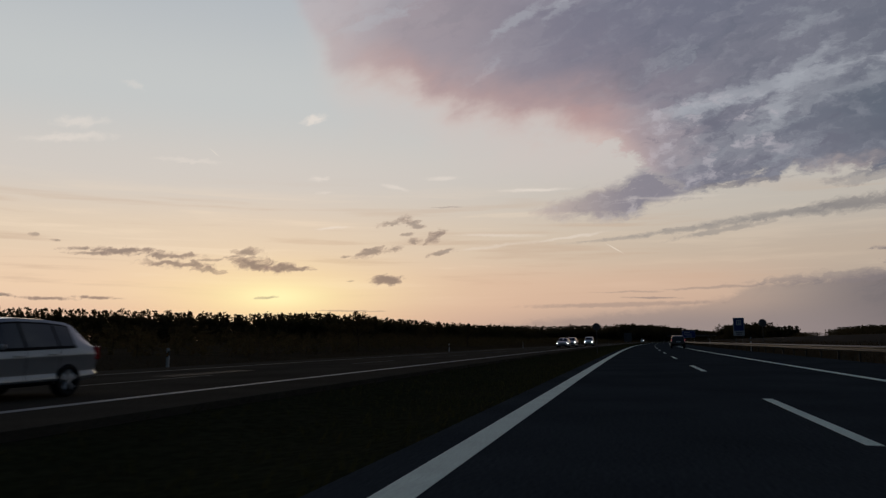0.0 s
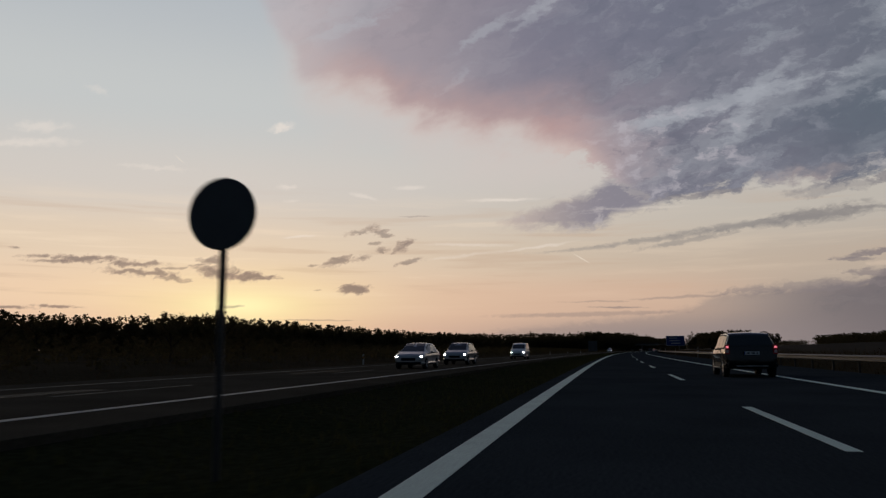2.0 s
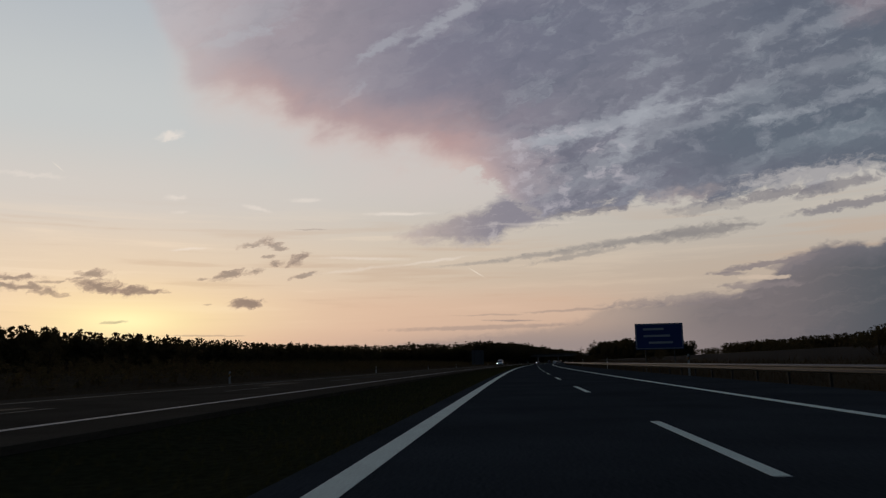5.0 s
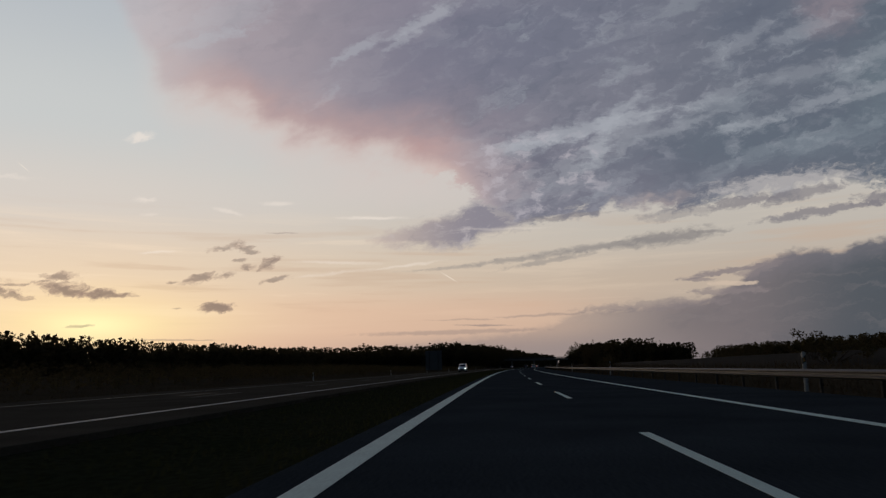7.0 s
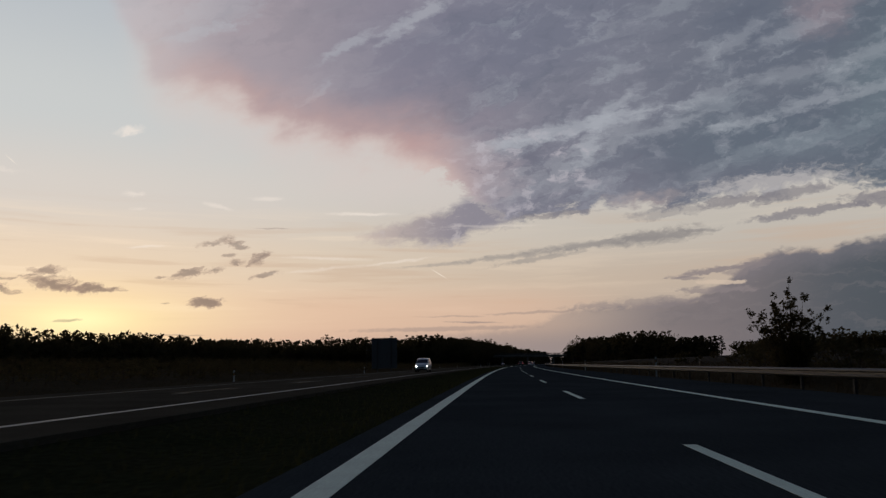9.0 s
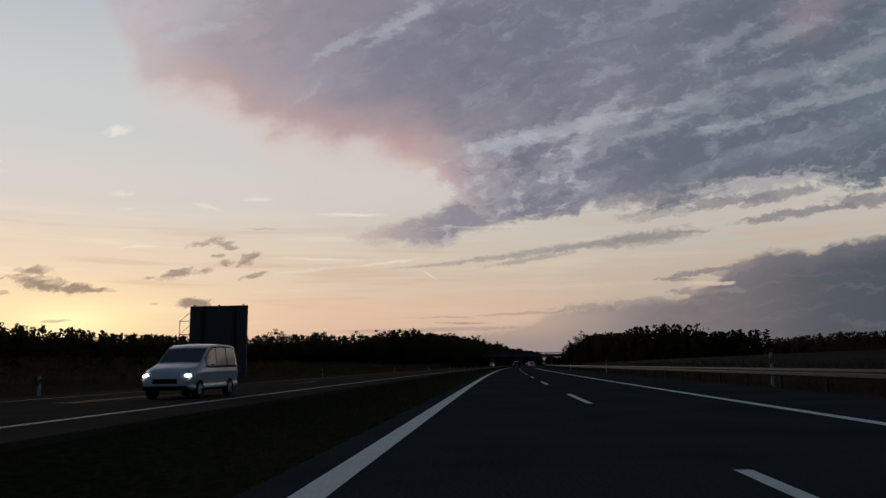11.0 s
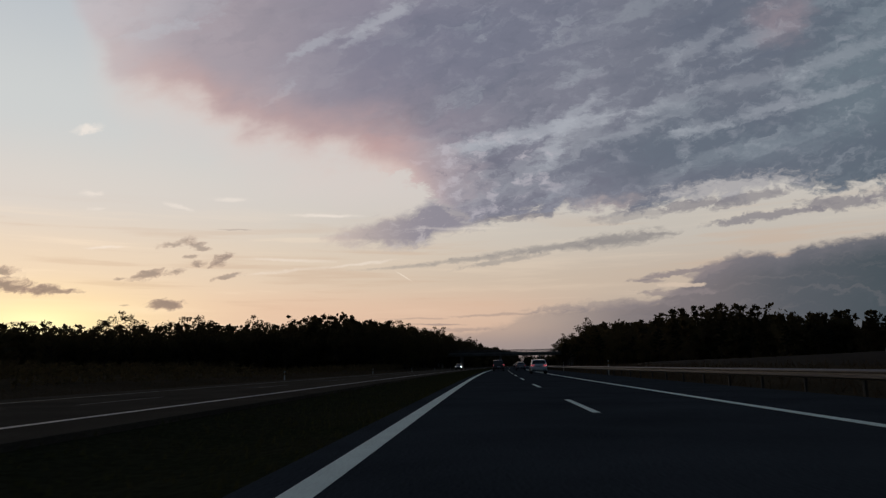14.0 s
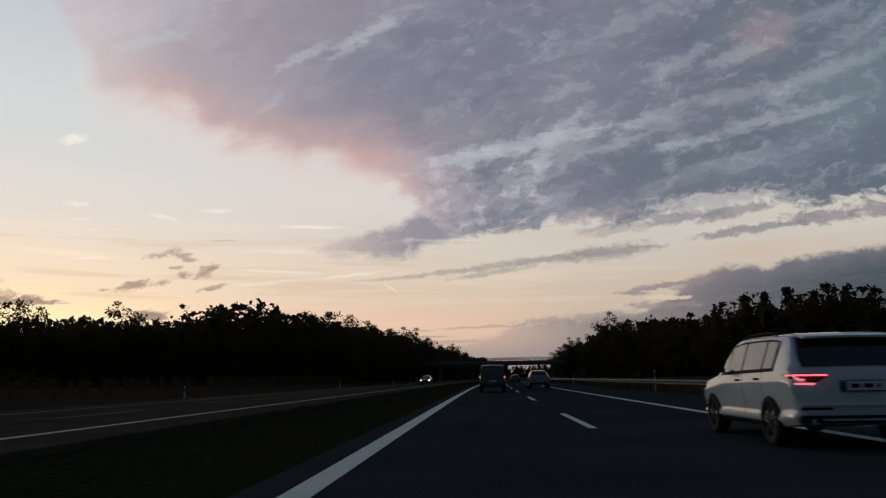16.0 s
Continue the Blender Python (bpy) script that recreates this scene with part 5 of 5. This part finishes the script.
def wheel(parent, x, y, r, rim_mat, spokes=5, w=0.21):
    side = 1 if x > 0 else -1
    bm = bmesh.new()
    prof = [(r * 0.66, -w / 2), (r * 0.93, -w / 2), (r, -w * 0.36), (r, w * 0.36), (r * 0.93, w / 2), (r * 0.66, w / 2)]
    n = 32
    rows = [[bm.verts.new((o, math.cos(6.2832 * i / n) * q, math.sin(6.2832 * i / n) * q)) for q, o in prof] for i in range(n)]
    for i in range(n):
        a, b = rows[i], rows[(i + 1) % n]
        for j in range(len(prof)):
            k = (j + 1) % len(prof)
            bm.faces.new((a[j], a[k], b[k], b[j]))
    bmesh.ops.recalc_face_normals(bm, faces=bm.faces)
    tyre = part("wheel", bm, M["tyre"], parent, "black tyre on a spoked rim", Matrix.Translation((x, y, r)), smooth=True)
    bm = bmesh.new()
    o = side * (w * 0.42)
    ring = bmesh.ops.create_cone(bm, cap_ends=False, segments=32, radius1=r * 0.665, radius2=r * 0.665, depth=w * 0.8)["verts"]
    bmesh.ops.transform(bm, matrix=Euler((0, radians(90), 0)).to_matrix().to_4x4(), verts=ring)
    back = bmesh.ops.create_cone(bm, cap_ends=True, segments=24, radius1=r * 0.3, radius2=r * 0.3, depth=0.03)["verts"]
    bmesh.ops.transform(bm, matrix=Matrix.Translation((o * 0.2, 0, 0)) @ Euler((0, radians(90), 0)).to_matrix().to_4x4(), verts=back)
    for i in range(spokes):
        a = 6.2832 * i / spokes + 0.3
        c, s = math.cos(a), math.sin(a)
        for k in (-0.16, 0.16):
            c2, s2 = math.cos(a + k), math.sin(a + k)
            tube(bm, (o * 0.9, c * r * 0.1, s * r * 0.1), (o * 0.95, c2 * r * 0.64, s2 * r * 0.64), 0.026, 0.02, 6)
    hub = bmesh.ops.create_cone(bm, cap_ends=True, segments=16, radius1=0.055, radius2=0.045, depth=0.05)["verts"]
    bmesh.ops.transform(bm, matrix=Matrix.Translation((o * 0.9, 0, 0)) @ Euler((0, radians(90), 0)).to_matrix().to_4x4(), verts=hub)
    part("rim", bm, rim_mat, tyre, "spoked alloy rim", smooth=False)


def arch(parent, stations, x_side, y, r, mat):
    """Dark wheel-arch moulding that stands a little proud of the flank."""
    bm = bmesh.new()
    n = 16
    grid = []
    for i in range(n + 1):
        a = math.pi * (0.0 + 1.0 * i / n)
        row = []
        for q in (r * 1.13, r * 1.27):
            yy, zz = y + math.cos(a) * q, r + math.sin(a) * q
            half = section(at_y(stations, yy))
            zs = [p[1] for p in half[1:11]]
            xs = [p[0] for p in half[1:11]]
            row.append(Vector((x_side * (float(np.interp(max(zz, zs[0]), zs, xs)) + 0.012), yy, max(zz, 0.2))))
        grid.append(row)
    slab(bm, grid, 0.03 * -x_side)
    part("wheel_arch", bm, mat, parent, "black wheel-arch moulding")


def cut_wells(body, stations, wheels, r):
    """Cuts real wheel wells into a body."""
    bm = bmesh.new()
    for y in wheels:
        for side in (-1, 1):
            vs = bmesh.ops.create_cone(bm, cap_ends=True, segments=36, radius1=r * 1.13, radius2=r * 1.13, depth=0.5)["verts"]
            bmesh.ops.transform(bm, matrix=Matrix.Translation((side * (at_y(stations, y)[4] - 0.08), y, r)) @ Euler((0, radians(90), 0)).to_matrix().to_4x4(), verts=vs)
    cutter = part("cutter", bm, M["trim"], None)
    mod = body.modifiers.new("wells", "BOOLEAN")
    mod.operation, mod.solver, mod.object, mod.material_mode = "DIFFERENCE", "EXACT", cutter, "TRANSFER"
    bpy.context.view_layer.update()
    me = bpy.data.meshes.new_from_object(body.evaluated_get(bpy.context.evaluated_depsgraph_get()))
    body.modifiers.clear()
    body.data = me
    bpy.data.objects.remove(cutter)


def car(name, label, category, stations, paint, m, wheels, r, windows, rear, front, rim=None, rails=False, cladding=False, plate=True, oncoming=False, tail=None, two_tone=None, group="vehicles on the motorway"):
    ob = empty(name, label, category, group, m)
    body_bm = car_shape(stations)
    bmesh.ops.bevel(body_bm, geom=[e for e in body_bm.edges if not e.is_boundary and e.calc_face_angle(0) > 0.9], offset=0.015, segments=2, affect="EDGES")
    body = part("body", body_bm, paint, ob, smooth=True)
    cut_wells(body, stations, wheels, r)
    body.data.set_sharp_from_angle(angle=radians(38))
    y0, y1 = stations[0][0], stations[-1][0]
    for side in (-1, 1):
        bm = bmesh.new()
        ya, yb = windows[0][0] - 0.035, windows[-1][1] + 0.03
        slab(bm, [[side_point(stations, ya + (yb - ya) * k / 15, f, side, 0.004) for f in (-0.05, 0.3, 0.65, 0.985)] for k in range(16)], 0.006 * -side)
        part("window_surround", bm, M["trim"], ob, "black window surround")
        for a, b in windows:
            bm = bmesh.new()
            grid = []
            for k in range(6):
                y = a + (b - a) * k / 5
                grid.append([side_point(stations, y, f, side, 0.010) for f in (0.05, 0.35, 0.65, 0.92)])
            slab(bm, grid, 0.006 * -side)
            part("side_window", bm, M["glass"], ob, "dark tinted side window")
        for y in wheels:
            if cladding:
                arch(ob, stations, side, y, r, M["trim"])
            wheel(ob, side * (at_y(stations, y)[4] - 0.115), y, r, rim or M["alloy"])
        # door mirror
        my = windows[-1][1] - 0.28
        base = side_point(stations, my, 0.0, side, 0.0)
        bm = bmesh.new()
        box(bm, -0.075, -0.035, -0.04, 0.075, 0.045, 0.055, 0.03)
        part("mirror", bm, M["trim"] if cladding or rails else paint, ob, "door mirror", Matrix.Translation(base + Vector((side * 0.11, 0, 0.05))))
        for a, b in windows[-2:]:
            y = a + 0.16
            w = at_y(stations, y)
            bm = bmesh.new()
            box(bm, -0.018, -0.1, -0.015, 0.018, 0.1, 0.018, 0.008)
            part("door_handle", bm, M["trim"] if cladding or rails else paint, ob, "", Matrix.Translation((side * w[4] * 0.985, y, w[2] - 0.12)))
            # door shut line
            bm = bmesh.new()
            grid = []
            for k in range(5):
                z = w[1] + 0.1 + (w[2] - w[1] - 0.12) * k / 4
                st = at_y(stations, a - 0.03)
                hp = section(st)
                x = float(np.interp(z, [p[1] for p in hp[1:11]], [p[0] for p in hp[1:11]]))
                grid.append([Vector((side * (x + 0.002), a - 0.034, z)), Vector((side * (x + 0.002), a - 0.026, z))])
            slab(bm, grid, 0.004)
            part("door_gap", bm, M["trim"], ob, "dark door gap")
        # sill strip
        def low_band(name, ya, yb, f0, f1, mat, lab, out, deep=0.02):
            bm = bmesh.new()
            grid = []
            for k in range(7):
                y = ya + (yb - ya) * k / 6
                w = at_y(stations, y)
                hp = section(w)
                row = []
                for f in (f0, (f0 * 2 + f1) / 3, (f0 + f1 * 2) / 3, f1):
                    z = w[1] + (w[2] - w[1]) * f
                    x = float(np.interp(z, [p[1] for p in hp[1:11]], [p[0] for p in hp[1:11]]))
                    row.append(Vector((side * (x + out), y, z)))
                grid.append(row)
            slab(bm, grid, deep * -side)
            part(name, bm, mat, ob, lab)
        ya, yb = wheels[0] + r * 1.2, wheels[1] - r * 1.2
        if cladding:
            low_band("sill", ya, yb, 0.01, 0.34, M["trim"], "black plastic sill cladding", 0.012)
            low_band("sill_strip", ya + 0.15, yb - 0.1, 0.06, 0.11, M["alloy"], "bright strip along the sill", 0.034)
            low_band("corner_guard", y0 + 0.06, wheels[0] - r * 1.2, 0.02, 0.42, M["trim"], "black plastic bumper corner", 0.012)
        else:
            low_band("sill", ya, yb, 0.01, 0.10, M["trim"], "dark sill strip", 0.010)
        if rails:
            ra, rb = windows[0][0] + 0.15, windows[-1][1] - 0.75
            bm = bmesh.new()
            last = None
            for k in range(9):
                y = ra + (rb - ra) * k / 8
                w = at_y(stations, y)
                p = Vector((side * (w[5] - 0.02), y, w[3] + (0.022 if 0 < k < 8 else -0.015)))
                if last is not None:
                    tube(bm, last, p, 0.018, sides=6)
                last = p
            part("roof_rail", bm, M["trim"], ob, "black roof rail")
    bm = bmesh.new()
    slab(bm, end_glass(stations, rear[0], rear[1], 0.006, 0.085), 0.005)
    part("rear_window", bm, M["glass"], ob, "dark tinted rear window")
    bm = bmesh.new()
    slab(bm, end_glass(stations, front[0], front[1], 0.006, 0.07), 0.005)
    part("windscreen", bm, M["glass"], ob, "dark sloping windscreen")
    # bumpers
    bm = bmesh.new()
    w = stations[2][4]
    box(bm, -w * 0.93, y0 - 0.012, stations[2][1] - 0.02, w * 0.93, y0 + 0.25, stations[2][1] + (0.08 if tail and tail[0] == "claw" else 0.16), 0.03)
    bumper = part("rear_bumper", bm, M["trim"], ob, "black lower rear bumper")
    bm = bmesh.new()
    box(bm, -w * 0.62, y0 - 0.02, stations[2][1] + 0.01, w * 0.62, y0 - 0.008, stations[2][1] + 0.035, 0.004)
    part("trim_strip", bm, M["alloy"], bumper, "pale strip along the bumper")
    bm = bmesh.new()
    w = stations[-3][4]
    box(bm, -w * 0.88, y1 - 0.22, stations[-3][1] - 0.03, w * 0.88, y1 + 0.006, stations[-3][1] + 0.12, 0.04)
    part("front_bumper", bm, M["trim"], ob, "black lower front bumper")
    bm = bmesh.new()
    box(bm, -0.42, y1 - 0.16, stations[-2][2] - 0.14, 0.42, y1 + 0.012, stations[-2][2] + 0.02, 0.02)
    part("grille", bm, M["trim"], ob, "black grille")
    zt = tail[1] if tail else stations[3][2] - 0.09
    for side in (-1, 1):
        style = tail[0] if tail else "block"
        yb = y0 + 0.03
        if style == "claw":
            bm = bmesh.new()
            w = stations[3][4]
            slab(bm, [[Vector((side * x, y, z)) for x, y, z in ((0.42, yb + 0.012, zt + 0.06), (0.66, yb + 0.008, zt + 0.065), (w - 0.03, yb + 0.04, zt + 0.065), (w + 0.012, yb + 0.27, zt + 0.055))],
                      [Vector((side * x, y, z)) for x, y, z in ((0.42, yb + 0.012, zt + 0.01), (0.66, yb + 0.006, zt - 0.10), (w - 0.04, yb + 0.03, zt - 0.105), (w + 0.012, yb + 0.16, zt - 0.08))]], 0.06 * side)
            lamp = part("tail_light", bm, M["tail_dim"], ob, "red tail light with a lit claw-shaped band")
            bm = bmesh.new()
            for pts in (((0.43, yb - 0.006, zt + 0.035), (w - 0.05, yb + 0.022, zt + 0.038), (w + 0.008, yb + 0.17, zt + 0.036)),
                        ((0.60, yb - 0.004, zt - 0.075), (w - 0.06, yb + 0.016, zt - 0.075), (w + 0.0, yb + 0.12, zt - 0.055)),
                        ((w - 0.03, yb + 0.03, zt + 0.035), (w - 0.10, yb + 0.004, zt - 0.02), (0.72, yb + 0.0, zt - 0.02))):
                for a, b in zip(pts[:-1], pts[1:]):
                    tube(bm, (side * a[0], a[1], a[2]), (side * b[0], b[1], b[2]), 0.013, sides=8)
            part("light_band", bm, M["tail_red"], lamp, "lit red band")
            bm = bmesh.new()
            box(bm, 0.40 * side, y0 - 0.004, 0.515, 0.80 * side, y0 + 0.05, 0.545, 0.006) if side > 0 else box(bm, -0.80, y0 - 0.004, 0.515, -0.40, y0 + 0.05, 0.545, 0.006)
            part("bumper_slot", bm, M["trim"], ob, "dark slot in the rear bumper")
            bm = bmesh.new()
            tube(bm, (side * 0.66, y0 + 0.02, 0.37), (side * 0.66, y0 - 0.025, 0.37), 0.04, sides=14)
            part("exhaust_trim", bm, M["chrome"], ob, "bright exhaust trim")
        else:
            h = tail[2] if tail else 0.26
            w = stations[3][4]
            bm = bmesh.new()
            box(bm, -0.075, -0.05, -h / 2, 0.075, 0.06, h / 2, 0.02)
            lamp = part("tail_light", bm, M["tail_dim"], ob, "upright red tail light", Matrix.Translation((side * (w - 0.065), yb + 0.02, zt)))
            bm = bmesh.new()
            box(bm, -0.045, -0.058, 0.04, 0.045, -0.046, h / 2 - 0.05, 0.01)
            part("lit_lens", bm, M["tail_far"], lamp, "lit red lens")
            bm = bmesh.new()
            box(bm, -0.05, -0.056, -h / 2 + 0.04, 0.05, -0.046, -0.02, 0.01)
            part("clear_lens", bm, M["lamp_clear"], lamp, "clear reversing lens")
        bm = bmesh.new()
        wf = stations[-3][4]
        zf = stations[-3][2] - 0.02
        vs = bmesh.ops.create_uvsphere(bm, u_segments=14, v_segments=8, radius=0.068)["verts"]
        bmesh.ops.scale(bm, vec=(1.6, 0.9, 0.75), verts=vs)
        part("headlight", bm, M["beam"] if oncoming else M["lamp_clear"], ob, "lit white headlight" if oncoming else "clear headlight", Matrix.Translation((side * (wf - 0.14), y1 - 0.13, zf)), smooth=True)
    if tail and tail[0] == "claw":
        bm = bmesh.new()
        za = at_y(stations, -1.72)[3]
        slab(bm, [[Vector((x * 0.60, y, z + 0.012 * (1 - x * x))) for x in (-1, -0.6, 0, 0.6, 1)] for y, z in ((-1.55, za + 0.055), (-1.75, za + 0.035), (-1.93, za - 0.005))], 0.03)
        part("roof_spoiler", bm, paint, ob, "white roof spoiler")
        bm = bmesh.new()
        box(bm, -0.80, y0 - 0.028, 0.555, 0.80, y0 + 0.06, 0.60, 0.014)
        part("bumper_lip", bm, paint, ob, "white ledge of the rear bumper")
    if plate:
        zp = tail[3] if tail and len(tail) > 3 else zt - 0.12
        bm = bmesh.new()
        box(bm, -0.28, y0 - 0.03, zp - 0.072, 0.28, y0 + 0.02, zp + 0.072, 0.02)
        holder = part("plate_recess", bm, M["trim"], ob, "dark plate holder")
        bm = bmesh.new()
        box(bm, -0.26, y0 - 0.042, zp - 0.06, 0.26, y0 - 0.029, zp + 0.06, 0.004)
        pl = part("number_plate", bm, M["plate"], holder, "white number plate with plain dark bars")
        bm = bmesh.new()
        box(bm, -0.262, y0 - 0.0445, zp - 0.053, -0.218, y0 - 0.040, zp + 0.053)
        part("plate_edge", bm, M["plate_blue"], holder, "blue plate edge")
        bm = bmesh.new()
        for x0, x1 in ((-0.17, -0.06), (-0.01, 0.11), (0.16, 0.20)):
            box(bm, x0, y0 - 0.0445, zp - 0.026, x1, y0 - 0.040, zp + 0.026)
        part("plate_bars", bm, M["trim"], holder, "plain dark bars")
    return ob


def scaled(st, kx=1.0, ky=1.0, kz=1.0):
    return [(y * ky, a * kz, b * kz, c * kz, w * kx, t * kx) for y, a, b, c, w, t in st]


SUV_WIN = [(-1.72, -1.22), (-1.16, -0.32), (-0.26, 0.72)]
HATCH_WIN = [(-1.42, -1.05), (-1.0, -0.25), (-0.19, 0.72)]
VAN_WIN = [(-1.95, -1.10), (-1.02, -0.12), (-0.05, 0.85)]


def squared(st, lift):
    """A taller waist and more upright glass."""
    return [(y, a, min(b + lift, c - 0.03) if -2.0 < y < 1.0 else b, c, w, t + 0.075 if -2.05 < y < 0.9 else t) for y, a, b, c, w, t in st]


def with_traffic(s, lat, turn=0.0):
    return stand(s, lat, 0.004, turn)


car("sport_utility_car", "white sport utility car with roof rails and lit tail lights", "car", scaled(squared(SUV, 0.075), 1, 1, 0.97), M["white_paint"], with_traffic(599.4, 5.0), (-1.32, 1.32), 0.345, [(-1.50, -1.14), (-1.08, -0.30), (-0.24, 0.72)], (-2.06, -1.72), (1.12, 0.36),
    rim=M["dark_alloy"], rails=True, tail=("claw", 0.925, 0.2, 0.82))
STOUT = scaled(squared(SUV, 0.03), 0.985, 0.985, 1.01)
car("sport_utility_car", "dark brown sport utility car with roof rails and alloy wheels", "car", STOUT, M["brown_paint"], with_traffic(102.75, 4.80), (-1.33, 1.33), 0.35, SUV_WIN, (-2.03, -1.70), (1.10, 0.36),
    rails=True, cladding=True, tail=("block", 1.0, 0.34, 0.86))
car("van", "dark passenger van with tall boxy tail and lit tail lights", "van", VAN, M["navy_paint"], with_traffic(641, 0.45), (-1.40, 1.38), 0.32, VAN_WIN, (-2.13, -2.04), (1.14, 0.48), cladding=True, tail=("block", 0.93, 0.36, 0.74))
car("hatchback_car", "small silver hatchback, its shade painted in, driving ahead on the dark asphalt", "car", scaled(HATCH, 1, 0.95, 1.04), M["shaded_silver_paint"], with_traffic(652, 4.3), (-1.22, 1.22), 0.31, [(a * .95, b * .95) for a, b in HATCH_WIN], (-1.78, -1.40), (1.06, 0.22), tail=("block", 0.85, 0.24, 0.66))
car("hatchback_car", "far black hatchback driving ahead on the dark asphalt", "car", HATCH, M["black_paint"], with_traffic(735, 4.2), (-1.28, 1.28), 0.31, HATCH_WIN, (-1.88, -1.46), (1.12, 0.22), tail=("block", 0.82, 0.24, 0.64))
ONC = [
    ("sedan_car", "pale hatchback passing on the opposite carriageway", HATCH, "silver_paint", 11.0, -11.3),
    ("hatchback_car", "silver hatchback with lit headlights on the opposite carriageway", HATCH, "silver_paint", 114.7, -11.2),
    ("sport_utility_car", "silver sport utility car with lit headlights on the opposite carriageway", SUV, "silver_paint", 127.6, -11.3),
    ("van", "white van with lit headlights on the opposite carriageway", VAN, "white_paint", 160.3, -11.0),
    ("van", "white delivery van with lit headlights on the opposite carriageway", VAN, "white_paint", 429.0, -11.0),
    ("hatchback_car", "far car with lit headlights on the opposite carriageway", HATCH, "black_paint", 714.0, -11.0),
]
for name, label, shape, paint, s, lat in ONC:
    if shape is VAN:
        car(name, label, "van", scaled(VAN, 1, 1, 1.02), M[paint], with_traffic(s, lat, 180), (-1.40, 1.38), 0.32, VAN_WIN, (-2.13, -2.04), (1.14, 0.48), oncoming=True)
    elif shape is SUV:
        car(name, label, "car", SUV, M[paint], with_traffic(s, lat, 180), (-1.32, 1.32), 0.345, SUV_WIN, (-2.06, -1.72), (1.12, 0.36), oncoming=True, rails=True)
    else:
        car(name, label, "car", HATCH, M[paint], with_traffic(s, lat, 180), (-1.28, 1.28), 0.31, HATCH_WIN, (-1.88, -1.46), (1.12, 0.22), oncoming=True)
